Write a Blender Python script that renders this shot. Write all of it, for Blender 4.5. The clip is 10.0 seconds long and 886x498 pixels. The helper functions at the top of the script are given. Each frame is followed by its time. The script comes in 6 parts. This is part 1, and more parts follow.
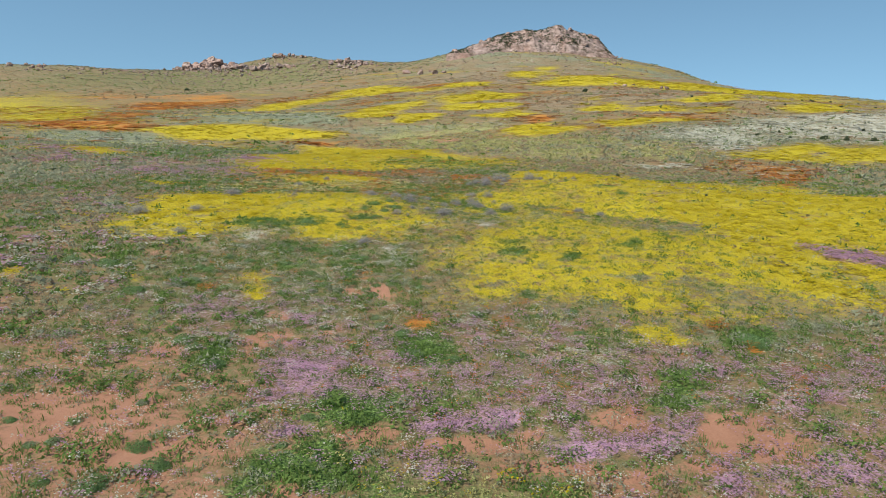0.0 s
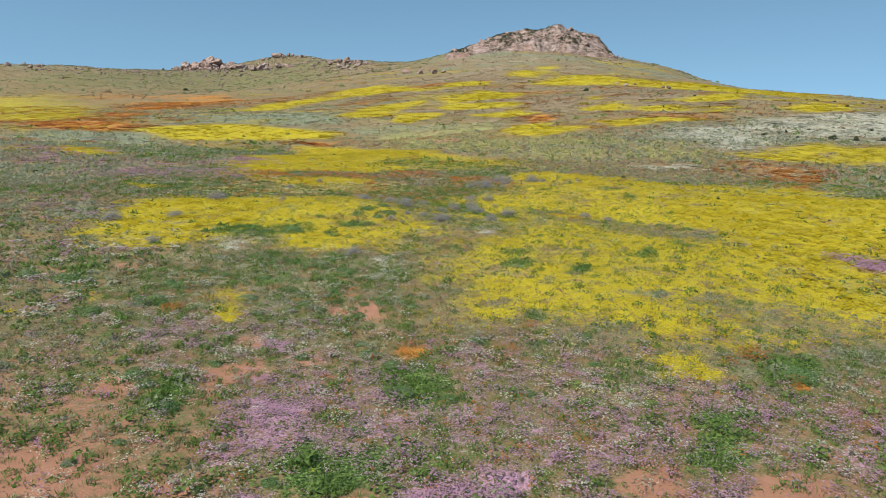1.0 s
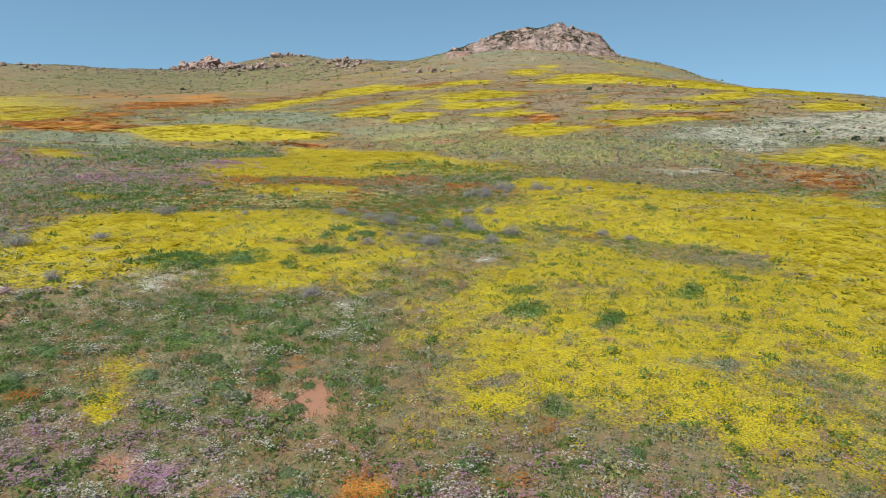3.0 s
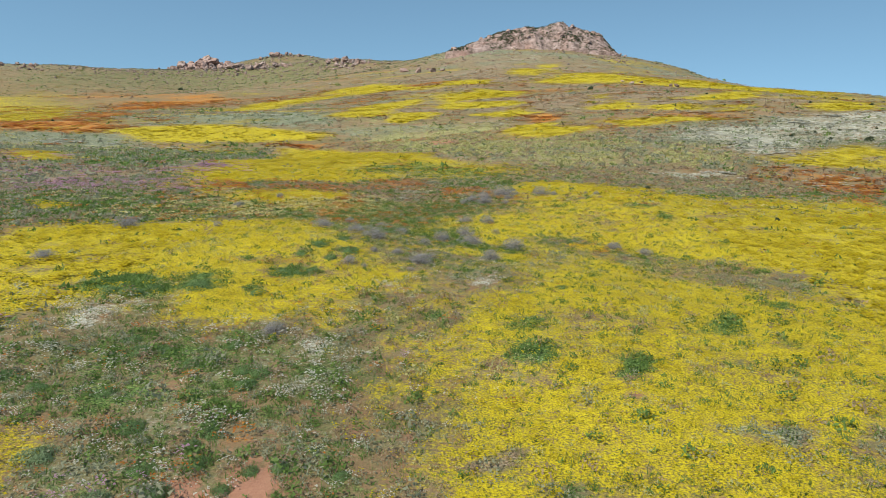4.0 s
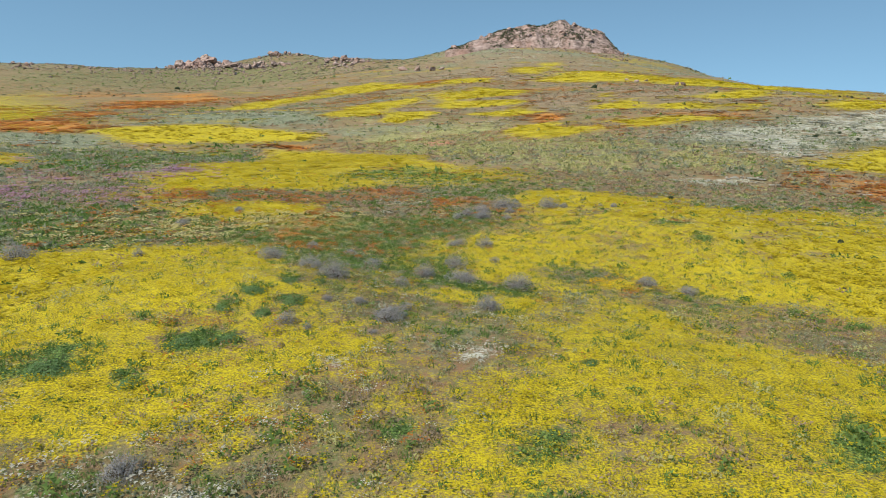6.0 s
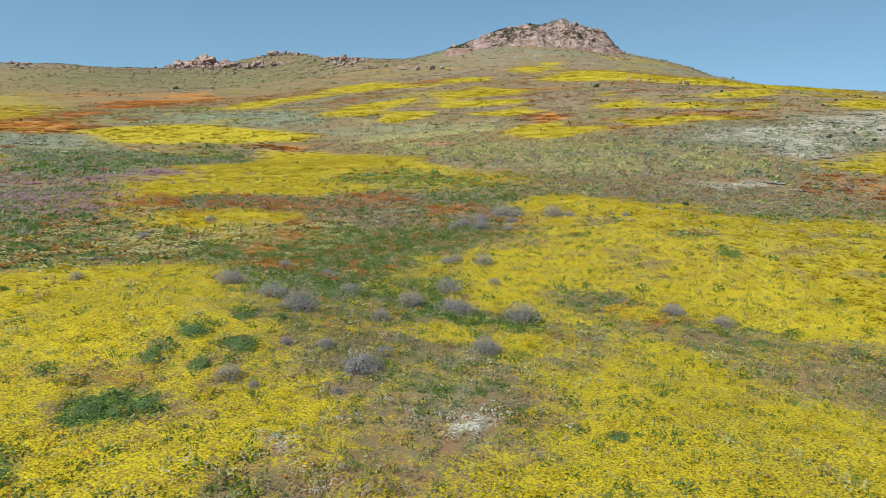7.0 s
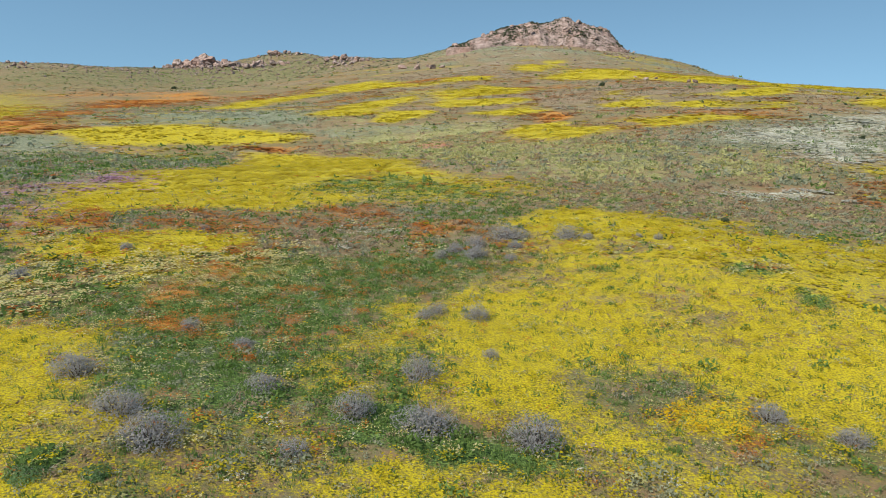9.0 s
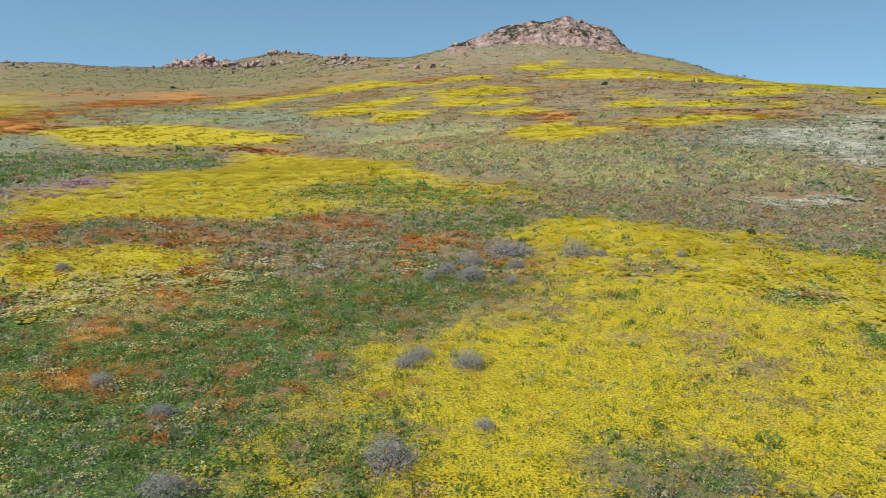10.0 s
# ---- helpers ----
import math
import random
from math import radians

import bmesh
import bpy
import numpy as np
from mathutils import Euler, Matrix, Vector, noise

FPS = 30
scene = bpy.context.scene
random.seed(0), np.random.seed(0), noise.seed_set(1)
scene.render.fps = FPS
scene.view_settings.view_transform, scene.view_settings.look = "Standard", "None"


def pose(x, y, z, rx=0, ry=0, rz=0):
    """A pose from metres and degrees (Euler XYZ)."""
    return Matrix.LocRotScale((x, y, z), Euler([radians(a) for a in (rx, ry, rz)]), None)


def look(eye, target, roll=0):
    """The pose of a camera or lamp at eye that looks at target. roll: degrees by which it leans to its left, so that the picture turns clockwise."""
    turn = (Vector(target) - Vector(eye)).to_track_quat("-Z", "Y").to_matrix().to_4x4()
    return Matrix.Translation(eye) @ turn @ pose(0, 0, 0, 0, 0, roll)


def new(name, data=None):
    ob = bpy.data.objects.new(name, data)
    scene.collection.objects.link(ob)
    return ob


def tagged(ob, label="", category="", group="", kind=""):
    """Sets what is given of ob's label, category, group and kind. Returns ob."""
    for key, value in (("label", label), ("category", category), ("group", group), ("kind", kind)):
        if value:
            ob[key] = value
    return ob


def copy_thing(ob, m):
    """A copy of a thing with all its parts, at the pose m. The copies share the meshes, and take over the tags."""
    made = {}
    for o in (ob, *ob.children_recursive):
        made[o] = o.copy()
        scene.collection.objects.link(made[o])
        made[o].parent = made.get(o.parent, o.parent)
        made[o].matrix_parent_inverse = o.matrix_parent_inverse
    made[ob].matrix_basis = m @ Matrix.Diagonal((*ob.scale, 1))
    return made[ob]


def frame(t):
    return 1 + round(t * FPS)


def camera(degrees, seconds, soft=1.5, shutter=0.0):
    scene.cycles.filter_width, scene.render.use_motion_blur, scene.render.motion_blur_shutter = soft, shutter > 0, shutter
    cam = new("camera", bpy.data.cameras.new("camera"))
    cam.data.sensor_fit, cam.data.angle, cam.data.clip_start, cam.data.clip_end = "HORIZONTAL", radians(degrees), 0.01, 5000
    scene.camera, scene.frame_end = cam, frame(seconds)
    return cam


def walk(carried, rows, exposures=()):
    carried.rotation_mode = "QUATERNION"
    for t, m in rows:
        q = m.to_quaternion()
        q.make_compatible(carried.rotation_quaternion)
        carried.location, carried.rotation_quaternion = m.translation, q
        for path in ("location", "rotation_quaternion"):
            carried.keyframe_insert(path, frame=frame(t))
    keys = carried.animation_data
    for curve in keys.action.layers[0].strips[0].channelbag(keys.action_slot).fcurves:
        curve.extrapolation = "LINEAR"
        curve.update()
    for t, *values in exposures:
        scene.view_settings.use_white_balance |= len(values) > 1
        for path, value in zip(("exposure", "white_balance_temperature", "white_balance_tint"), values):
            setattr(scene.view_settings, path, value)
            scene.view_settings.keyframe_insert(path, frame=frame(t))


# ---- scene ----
cam = camera(66.1, 10.0, soft=0.8)
METRES, EYE, TILT, LEAN, TURN = 27.27, 4.5, 0.0, 0.0, 0.0
ROWS = [
    (0.0, 0.0, 0.0, 0.0, 0.23, -11.57, -1.15),
    (0.5, 0.0014, 0.0341, -0.0015, 0.23, -11.57, -1.14),
    (1.0, 0.0034, 0.0736, -0.0022, 0.22, -11.57, -1.12),
    (1.5, 0.0061, 0.1153, -0.0031, 0.23, -11.59, -1.11),
    (2.0, 0.0092, 0.1622, -0.0037, 0.24, -11.58, -1.09),
    (2.5, 0.0126, 0.2106, -0.0038, 0.25, -11.59, -1.08),
    (4.0, 0.0235, 0.3628, -0.0045, 0.25, -11.6, -1.04),
    (4.5, 0.0275, 0.4146, -0.0048, 0.26, -11.62, -1.04),
    (5.0, 0.0315, 0.4666, -0.0045, 0.27, -11.62, -1.04),
    (5.5, 0.0356, 0.5164, -0.0058, 0.29, -11.63, -1.03),
    (7.0, 0.0479, 0.6728, -0.0086, 0.34, -11.65, -1.01),
    (7.5, 0.0521, 0.7272, -0.0096, 0.37, -11.66, -1.0),
    (8.0, 0.057, 0.7796, -0.0107, 0.42, -11.65, -1.0),
    (8.5, 0.0616, 0.832, -0.0122, 0.46, -11.66, -1.0),
    (9.0, 0.0666, 0.889, -0.0135, 0.51, -11.65, -0.98),
    (9.5, 0.0713, 0.9444, -0.0139, 0.54, -11.66, -1.0),
    (10.0, 0.0766, 0.9968, -0.0154, 0.59, -11.65, -0.99),
]
walk(cam, [(t, pose(0, 0, EYE, TILT, LEAN, TURN) @ pose(METRES * x, METRES * y, METRES * z, 90 + pitch, roll, yaw)) for t, x, y, z, yaw, pitch, roll in ROWS])

# ---------------------------------------------------------------- light
SUN_ELEVATION, SUN_AZIMUTH = 48.0, -132.0        # azimuth from straight ahead, clockwise
world = bpy.data.worlds.new("world")
scene.world = world
world.use_nodes = True
wn = world.node_tree.nodes
sky = wn.new("ShaderNodeTexSky")
sky.sky_type = "NISHITA"
sky.sun_disc = False
sky.sun_elevation, sky.sun_rotation = radians(SUN_ELEVATION), radians(SUN_AZIMUTH)
sky.air_density, sky.dust_density, sky.ozone_density, sky.altitude = 1.0, 0.2, 0.0, 1000.0
wn["Background"].inputs["Strength"].default_value = 0.152
# clear, dry air: the blue of the upper sky reaches far down
coord, lift = wn.new("ShaderNodeTexCoord"), wn.new("ShaderNodeVectorMath")
lift.operation = "ADD"
lift.inputs[1].default_value = (0.0, 0.0, 0.24)
world.node_tree.links.new(coord.outputs["Generated"], lift.inputs[0])
world.node_tree.links.new(lift.outputs["Vector"], sky.inputs["Vector"])
tint = wn.new("ShaderNodeVectorMath")
tint.operation = "MULTIPLY"
tint.inputs[1].default_value = (0.92, 1.12, 1.03)
world.node_tree.links.new(sky.outputs["Color"], tint.inputs[0])
world.node_tree.links.new(tint.outputs["Vector"], wn["Background"].inputs["Color"])
sun = new("sun", bpy.data.lights.new("sun", "SUN"))
sun.data.energy, sun.data.angle, sun.data.color = 5.0, radians(0.5), (1.0, 0.91, 0.77)
_a, _e = radians(SUN_AZIMUTH), radians(SUN_ELEVATION)
sun.matrix_world = look((60 * math.sin(_a) * math.cos(_e), 60 * math.cos(_a) * math.cos(_e), 60 * math.sin(_e)), (0, 0, 0))

# ---------------------------------------------------------------- noise
RNG = np.random.default_rng(7)
LATTICE = RNG.random((256, 256))


def value_noise(x, y):
    xi, yi = np.floor(x).astype(int), np.floor(y).astype(int)
    fx, fy = x - xi, y - yi
    fx, fy = fx * fx * (3 - 2 * fx), fy * fy * (3 - 2 * fy)
    a, b = LATTICE[xi & 255, yi & 255], LATTICE[(xi + 1) & 255, yi & 255]
    c, d = LATTICE[xi & 255, (yi + 1) & 255], LATTICE[(xi + 1) & 255, (yi + 1) & 255]
    return (a * (1 - fx) + b * fx) * (1 - fy) + (c * (1 - fx) + d * fx) * fy


def fbm(x, y, size, octaves=4):
    """Fractal noise, about -1 to 1, whose largest forms are size metres across."""
    total, amp, norm = 0, 1.0, 0
    for k in range(octaves):
        f = 2 ** k / size
        total = total + amp * (value_noise(x * f + 17.3 * k, y * f + 9.1 * k) * 2 - 1)
        norm += amp
        amp *= 0.55
    return total / norm * 1.6


# ---------------------------------------------------------------- lie of the land
HILLS = []


def hill(x, y, rx, ry, h):
    """A smooth rise, or a hollow where h is below zero."""
    HILLS.append((x, y, rx, ry, h))


hill(-60, 500, 45, 45, 10.61)
hill(-25, 400, 45, 60, -7.65)
hill(0, 350, 45, 45, -2.75)
hill(110, 400, 40, 50, 2.43)
hill(150, 430, 50, 60, 2.31)
hill(-110, 560, 50, 60, 9.45)
hill(-60, 600, 45, 60, 12.36)
hill(120, 300, 50, 50, 4.72)
hill(90, 250, 50, 50, 1.20)
hill(-130, 640, 50, 60, -10.40)
hill(-40, 300, 50, 50, -1.60)
hill(-200, 660, 50, 60, -9.27)
hill(60, 415, 130, 150, 43.55)
hill(60, 420, 60, 60, -2.80)
hill(62, 400, 30, 35, 0.69)
hill(150, 330, 120, 120, -17.15)
hill(-10, 420, 90, 140, 7.66)
hill(-160, 700, 110, 110, 53.76)
hill(-83, 620, 90, 90, 17.25)
hill(-207, 600, 70, 70, 3.34)
hill(-350, 560, 150, 120, 30.88)
hill(-230, 480, 110, 90, 7.22)
hill(-90, 430, 110, 90, 1.40)
hill(-100, 260, 80, 70, -0.08)
hill(-160, 280, 90, 80, 4.74)
hill(50, 230, 60, 60, 5.74)
hill(0, 230, 50, 50, 1.90)
hill(100, 180, 50, 50, 3.50)
hill(160, 240, 60, 60, 3.36)
hill(55, 150, 32, 32, 3.41)
hill(0, 160, 40, 35, 2.25)
hill(-60, 150, 40, 35, 0.45)
hill(30, 105, 26, 22, 1.65)
hill(70, 110, 30, 30, 2.08)
hill(-20, 100, 26, 22, -2.46)
hill(-65, 100, 32, 28, -0.54)
hill(0, 60, 60, 40, -0.48)
hill(300, 300, 200, 200, 11.96)
hill(0, -100, 200, 150, -0.36)
hill(35, 75, 16, 14, 0.43)
hill(15, 75, 16, 14, 0.56)
hill(-10, 72, 16, 14, -0.07)
hill(-15, 48, 9, 9, 0.16)
hill(-3, 45, 9, 9, -0.19)
hill(10, 48, 9, 9, 0.03)
hill(22, 50, 10, 10, -0.26)
hill(-30, 50, 14, 14, 0.03)
hill(-10, 32, 8, 8, 0.05)
hill(-3, 30, 6, 6, 0.45)
hill(4, 33, 6, 6, -0.17)
hill(22, 34, 9, 9, 0.04)
hill(-20, 30, 10, 10, 0.66)
hill(-8, 20, 7, 7, 0.05)
hill(0, 20, 6, 6, -0.10)
hill(7, 21, 6, 6, 0.35)
hill(-3, 12, 6, 6, -0.16)
hill(15, 20, 9, 9, -0.17)
hill(-16, 16, 8, 8, 0.14)
hill(10, 44, 5, 5, 0.38)
hill(8.3, 19, 5, 7, -0.20)
hill(8.3, 33.4, 3.5, 3.5, -0.22)
hill(-6.4, 45, 5, 5, 0.25)
hill(-3.5, 32, 3, 3, 0.17)
hill(52, 396, 40, 30, -3.4)
hill(-74, 592, 30, 40, -3.6)


def height(x, y):
    x, y = np.asarray(x, float), np.asarray(y, float)
    z = np.zeros_like(x)
    for hx, hy, rx, ry, h in HILLS:
        z += h * np.exp(-((x - hx) / rx) ** 2 - ((y - hy) / ry) ** 2)
    far = np.clip((np.hypot(x, y - 20) - 60) / 200, 0, 1)
    return z + 0.05 * fbm(x, y, 2.2, 3) + far * (0.9 * fbm(x, y, 26, 4))


# ---------------------------------------------------------------- flower patches
KINDS = ("yellow", "orange", "white", "pink", "green", "soil", "sage", "brown", "lime", "cream", "gold")
PATCHES = []


def stand(shares, *outline):
    """Plants that grow mixed, by their shares of the ground, with a ragged edge along the outline (metres)."""
    total = sum(shares.values())
    PATCHES.append(({k: v / total for k, v in shares.items()}, min(1.0, 1.06 * total), np.array(outline, float).reshape(-1, 2)))


def patch(kind, strength, *outline):
    """A stand of one plant, or bare ground."""
    PATCHES.append(({kind: 1.0}, strength, np.array(outline, float).reshape(-1, 2)))


stand(dict(brown=0.42, sage=0.3, orange=0.1, white=0.05), -1.6, 412.7, 43.9, 353.4, 87.2, 387.6, 110.6, 347.1, 109.2, 277.0, 99.1, 184.4, 103.1, 175.5, 63.9, 112.5, 41.2, 110.1, 20.0, 124.4, 0.4, 126.1, -17.2, 129.6, -27.8, 166.2, -15.4, 235.1)
patch("sage", 0.35, -338.2, 531.8, -240.2, 573.3, -220.7, 595.6, -126.1, 681.8, -25.8, 456.0, 2.9, 404.7, 30.4, 348.6, 81.9, 380.9, 101.0, 272.5, 61.4, 294.6, 26.2, 297.4, -21.4, 294.8, -80.5, 343.7, -193.6, 488.7, -245.0, 452.3, -281.8, 441.0)
patch("brown", 0.5, -93.2, 502.9, -0.2, 376.8, 28.2, 321.2, 47.9, 284.2, 80.8, 196.2, 110.2, 174.8, 70.9, 112.0, 37.6, 112.5, 19.5, 113.4, 9.8, 200.2, -46.2, 301.0)
patch("brown", 0.6, 13.9, 189.3, 33.0, 194.1, 34.5, 163.6, 28.4, 139.6, 18.7, 134.2, 15.7, 147.9)
patch("lime", 0.6, -20.1, 130.6, 6.4, 127.2, 16.7, 77.5, 9.9, 56.1, 5.6, 60.3, 4.1, 80.8, -12.8, 105.7)
patch("white", 0.38, -256.9, 447.4, -222.5, 466.4, -200.5, 450.5, -225.8, 435.8)
patch("white", 0.34, -178.1, 468.5, -172.0, 494.9, -160.1, 460.1, -172.8, 444.8)
patch("white", 0.51, -171.9, 519.1, -130.2, 503.8, -135.9, 494.9, -162.2, 501.8)
patch("white", 0.42, 28.5, 325.6, 41.8, 327.7, 40.3, 315.2, 29.0, 316.4)
patch("white", 0.34, 53.6, 319.3, 68.6, 317.1, 62.7, 300.9, 53.2, 301.7)
patch("white", 0.30, 29.8, 265.3, 44.6, 278.3, 40.7, 253.6, 27.6, 245.5)
patch("yellow", 0.95, -263.7, 411.8, -222.2, 415.4, -102.0, 209.3, -98.0, 188.2, -118.9, 184.8)
patch("yellow", 0.95, -106.6, 165.6, -90.1, 170.4, -71.6, 137.2, -83.7, 129.9)
patch("orange", 0.55, -216.8, 405.0, -191.7, 438.5, -102.6, 238.7, -121.5, 233.9)
patch("orange", 0.95, -93.5, 215.1, -86.5, 237.1, -76.5, 255.3, -64.6, 227.8, -76.7, 192.7, -86.9, 194.4)
patch("orange", 0.5, -114.8, 283.5, -83.9, 324.6, -63.1, 289.5, -82.8, 276.7, -100.1, 251.9)
patch("orange", 0.85, -85.8, 170.0, -75.7, 175.5, -55.8, 125.5, -52.7, 113.3, -58.7, 117.8, -76.9, 129.0, -79.3, 137.0, -67.3, 135.3)
patch("orange", 0.8, -87.8, 136.3, -79.0, 132.7, -55.6, 117.5, -51.6, 111.8, -59.2, 113.1, -80.4, 124.7)
patch("orange", 0.35, -145.9, 233.3, -126.4, 255.6, -91.2, 177.9, -110.5, 176.2)
patch("yellow", 0.6, -76.7, 118.9, -71.6, 120.2, -63.4, 109.2, -61.2, 99.6, -63.4, 98.1)
patch("sage", 0.8, -57.5, 130.6, -51.2, 143.1, -42.6, 149.7, -27.5, 147.5, -20.1, 130.6, -36.0, 126.5, -46.7, 124.5)
patch("yellow", 0.95, -52.2, 118.4, -41.1, 126.1, -22.6, 121.3, -18.0, 120.0, -21.5, 115.1, -31.8, 111.5, -43.1, 112.2, -50.8, 113.1)
patch("yellow", 0.75, -57.2, 180.6, -56.0, 197.3, -45.8, 217.6, -36.3, 204.2, -40.1, 170.8, -49.3, 164.1)
patch("yellow", 0.7, -54.1, 215.4, -43.6, 234.5, -35.1, 228.9, -32.0, 208.2, -40.3, 199.1)
patch("orange", 0.45, -64.9, 297.7, -42.1, 289.8, -39.8, 246.3, -52.0, 257.1)
patch("yellow", 0.85, -38.4, 250.5, -22.6, 254.5, -9.3, 230.9, -5.3, 220.1, -15.2, 210.1, -29.0, 211.2, -34.8, 215.3)
patch("orange", 0.6, -29.6, 192.5, -14.9, 206.1, -14.8, 184.2, -22.1, 161.2)
patch("orange", 0.65, -11.0, 228.7, 1.9, 230.5, 12.9, 228.5, 1.8, 218.8, -8.6, 214.3)
patch("yellow", 0.75, -8.0, 221.0, 1.8, 218.8, 0.1, 208.4, -8.4, 208.8)
patch("yellow", 0.8, 0.0, 224.2, 9.2, 229.5, 16.3, 224.1, 12.1, 214.6, 1.8, 215.4)
patch("yellow", 0.55, 3.8, 323.4, 12.4, 312.3, 10.4, 290.8, 2.3, 300.9)
patch("yellow", 0.5, 24.8, 257.3, 36.0, 264.3, 31.4, 237.0, 22.7, 235.4)
patch("yellow", 0.6, 38.6, 301.3, 48.1, 308.5, 45.2, 289.4, 36.3, 283.3)
patch("yellow", 0.8, 28.4, 220.3, 41.9, 236.7, 53.7, 230.3, 68.7, 218.7, 44.7, 205.0, 26.9, 208.1)
patch("yellow", 0.7, 50.8, 263.4, 74.4, 298.9, 80.5, 286.0, 50.9, 234.4)
patch("yellow", 0.75, 59.4, 210.6, 97.6, 263.2, 89.1, 197.0, 75.9, 184.1, 57.7, 198.6)
patch("orange", 0.5, 49.5, 211.9, 70.0, 222.8, 68.3, 206.5, 50.5, 201.7)
patch("orange", 0.45, 16.0, 197.0, 33.7, 198.8, 22.5, 163.1, 17.4, 164.1)
patch("yellow", 0.85, 1.5, 177.4, 10.9, 190.9, 20.6, 188.1, 16.9, 172.8, 5.5, 165.9, 1.4, 162.2)
patch("yellow", 0.7, -2.4, 154.4, 10.5, 160.2, 15.6, 152.7, 10.7, 145.1, 1.3, 143.2)
patch("yellow", 0.9, -17.9, 147.4, -13.2, 163.7, -6.2, 174.0, -5.8, 160.5, -10.8, 149.7, -17.0, 140.4)
patch("brown", 0.7, -11.8, 146.4, -6.2, 154.5, -3.4, 145.2, -10.2, 140.7)
patch("yellow", 0.9, -22.0, 135.8, -17.1, 141.5, -11.4, 142.0, -9.3, 136.9, -16.0, 132.3)
patch("yellow", 0.9, -9.3, 128.3, -7.7, 138.4, 0.1, 137.7, -3.0, 130.0, -7.0, 125.8)
patch("yellow", 0.75, 4.5, 133.2, 12.3, 135.7, 17.4, 132.7, 11.7, 128.9, 5.4, 129.3)
patch("orange", 0.6, 14.8, 128.5, 18.1, 130.1, 20.2, 117.3, 15.1, 114.6)
patch("yellow", 1, 7.7, 108.3, 11.1, 112.1, 15.9, 113.7, 20.9, 103.6, 17.7, 97.7, 13.3, 94.2, 9.2, 100.5)
patch("yellow", 0.7, 20.6, 100.3, 26.9, 105.9, 32.7, 108.2, 40.2, 107.0, 33.5, 99.8, 23.6, 99.1)
patch("white", 0.42, 26.8, 112.8, 32.3, 116.2, 32.6, 110.9, 25.4, 107.0)
patch("orange", 0.3, 21.2, 103.3, 39.2, 104.4, 29.8, 93.3, 20.9, 93.9)
patch("yellow", 0.55, 31.5, 161.9, 38.1, 164.9, 35.0, 151.3, 29.8, 152.7)
patch("yellow", 0.75, 48.3, 145.5, 56.1, 150.7, 62.7, 148.9, 53.9, 135.6, 45.8, 137.7)
patch("yellow", 0.6, 25.9, 137.9, 34.2, 140.0, 42.0, 132.6, 52.0, 125.6, 42.9, 117.2, 30.6, 129.1)
patch("yellow", 0.6, 57.2, 121.3, 66.4, 125.8, 101.7, 161.3, 121.3, 175.9, 103.7, 150.2, 59.4, 114.0, 54.4, 115.2)
patch("yellow", 0.5, 67.6, 149.1, 89.4, 167.2, 77.6, 147.4, 64.0, 138.6)
patch("orange", 0.35, 36.1, 113.4, 47.0, 113.3, 42.6, 106.7, 35.2, 105.2)
patch("white", 0.81, 33.1, 94.0, 41.0, 100.4, 42.9, 95.4, 36.3, 83.3, 29.1, 69.0, 26.4, 66.4, 25.8, 71.0, 27.9, 82.6, 23.1, 87.5, 23.9, 93.8)
patch("white", 0.64, 44.0, 105.7, 58.8, 109.5, 99.1, 143.5, 58.6, 84.1, 48.0, 84.7, 37.7, 83.5)
patch("white", 0.59, 40.5, 80.8, 54.4, 85.3, 59.3, 85.1, 56.8, 81.5, 40.1, 77.3)
patch("lime", 0.5, 21.1, 77.3, 26.5, 74.6, 24.1, 64.7, 18.6, 62.3)
patch("yellow", 0.85, 28.0, 66.5, 33.7, 71.7, 41.2, 77.0, 50.4, 78.8, 59.2, 79.2, 47.2, 62.8, 34.5, 62.3, 31.4, 64.4, 27.1, 64.1)
patch("brown", 0.6, 35.2, 68.7, 39.4, 70.2, 36.3, 65.6, 33.5, 65.3)
patch("yellow", 0.5, -52.7, 81.3, -50.6, 84.5, -41.9, 69.4, -42.9, 66.1)
patch("sage", 0.8, -64.4, 103.5, -49.3, 111.8, -37.7, 102.3, -28.0, 66.9, -49.8, 90.7)
patch("yellow", 0.75, -40.4, 78.1, -42.1, 92.5, -29.7, 65.8, -30.2, 62.2, -36.6, 70.8)
patch("pink", 0.6, -49.0, 81.8, -42.0, 77.6, -31.8, 64.5, -30.6, 56.4, -38.7, 66.3)
patch("green", 0.6, -38.9, 94.9, -26.3, 103.8, -23.7, 100.1, -26.9, 74.7)
patch("pink", 0.55, -24.5, 67.9, -23.5, 95.7, -15.0, 59.3, -19.8, 56.1)
patch("yellow", 0.95, -22.6, 104.6, -8.0, 99.3, -3.1, 78.6, 5.0, 65.4, 5.1, 59.4, 0.6, 56.4, -6.8, 55.8, -11.5, 52.3, -14.5, 50.4, -15.0, 59.3, -15.3, 67.0)
patch("orange", 0.8, -21.7, 111.2, -16.2, 110.8, -16.2, 104.9, -19.7, 105.3)
patch("soil", 0.7, -2.4, 105.7, 1.0, 105.5, 3.4, 97.9, -0.6, 99.3)
patch("soil", 0.7, -21.9, 339.0, -0.1, 307.4, -2.4, 288.6, -20.4, 315.4)
patch("brown", 0.45, -338.2, 531.8, -240.2, 573.3, -211.7, 571.0, -161.4, 647.1, -84.8, 554.3, -31.1, 427.8, -85.1, 458.6, -207.5, 524.7, -293.3, 459.6)
patch("yellow", 0.8, -257.5, 415.6, -218.4, 422.2, -112.3, 261.5, -101.7, 206.5, -76.6, 156.6, -74.2, 138.6, -76.8, 133.0)
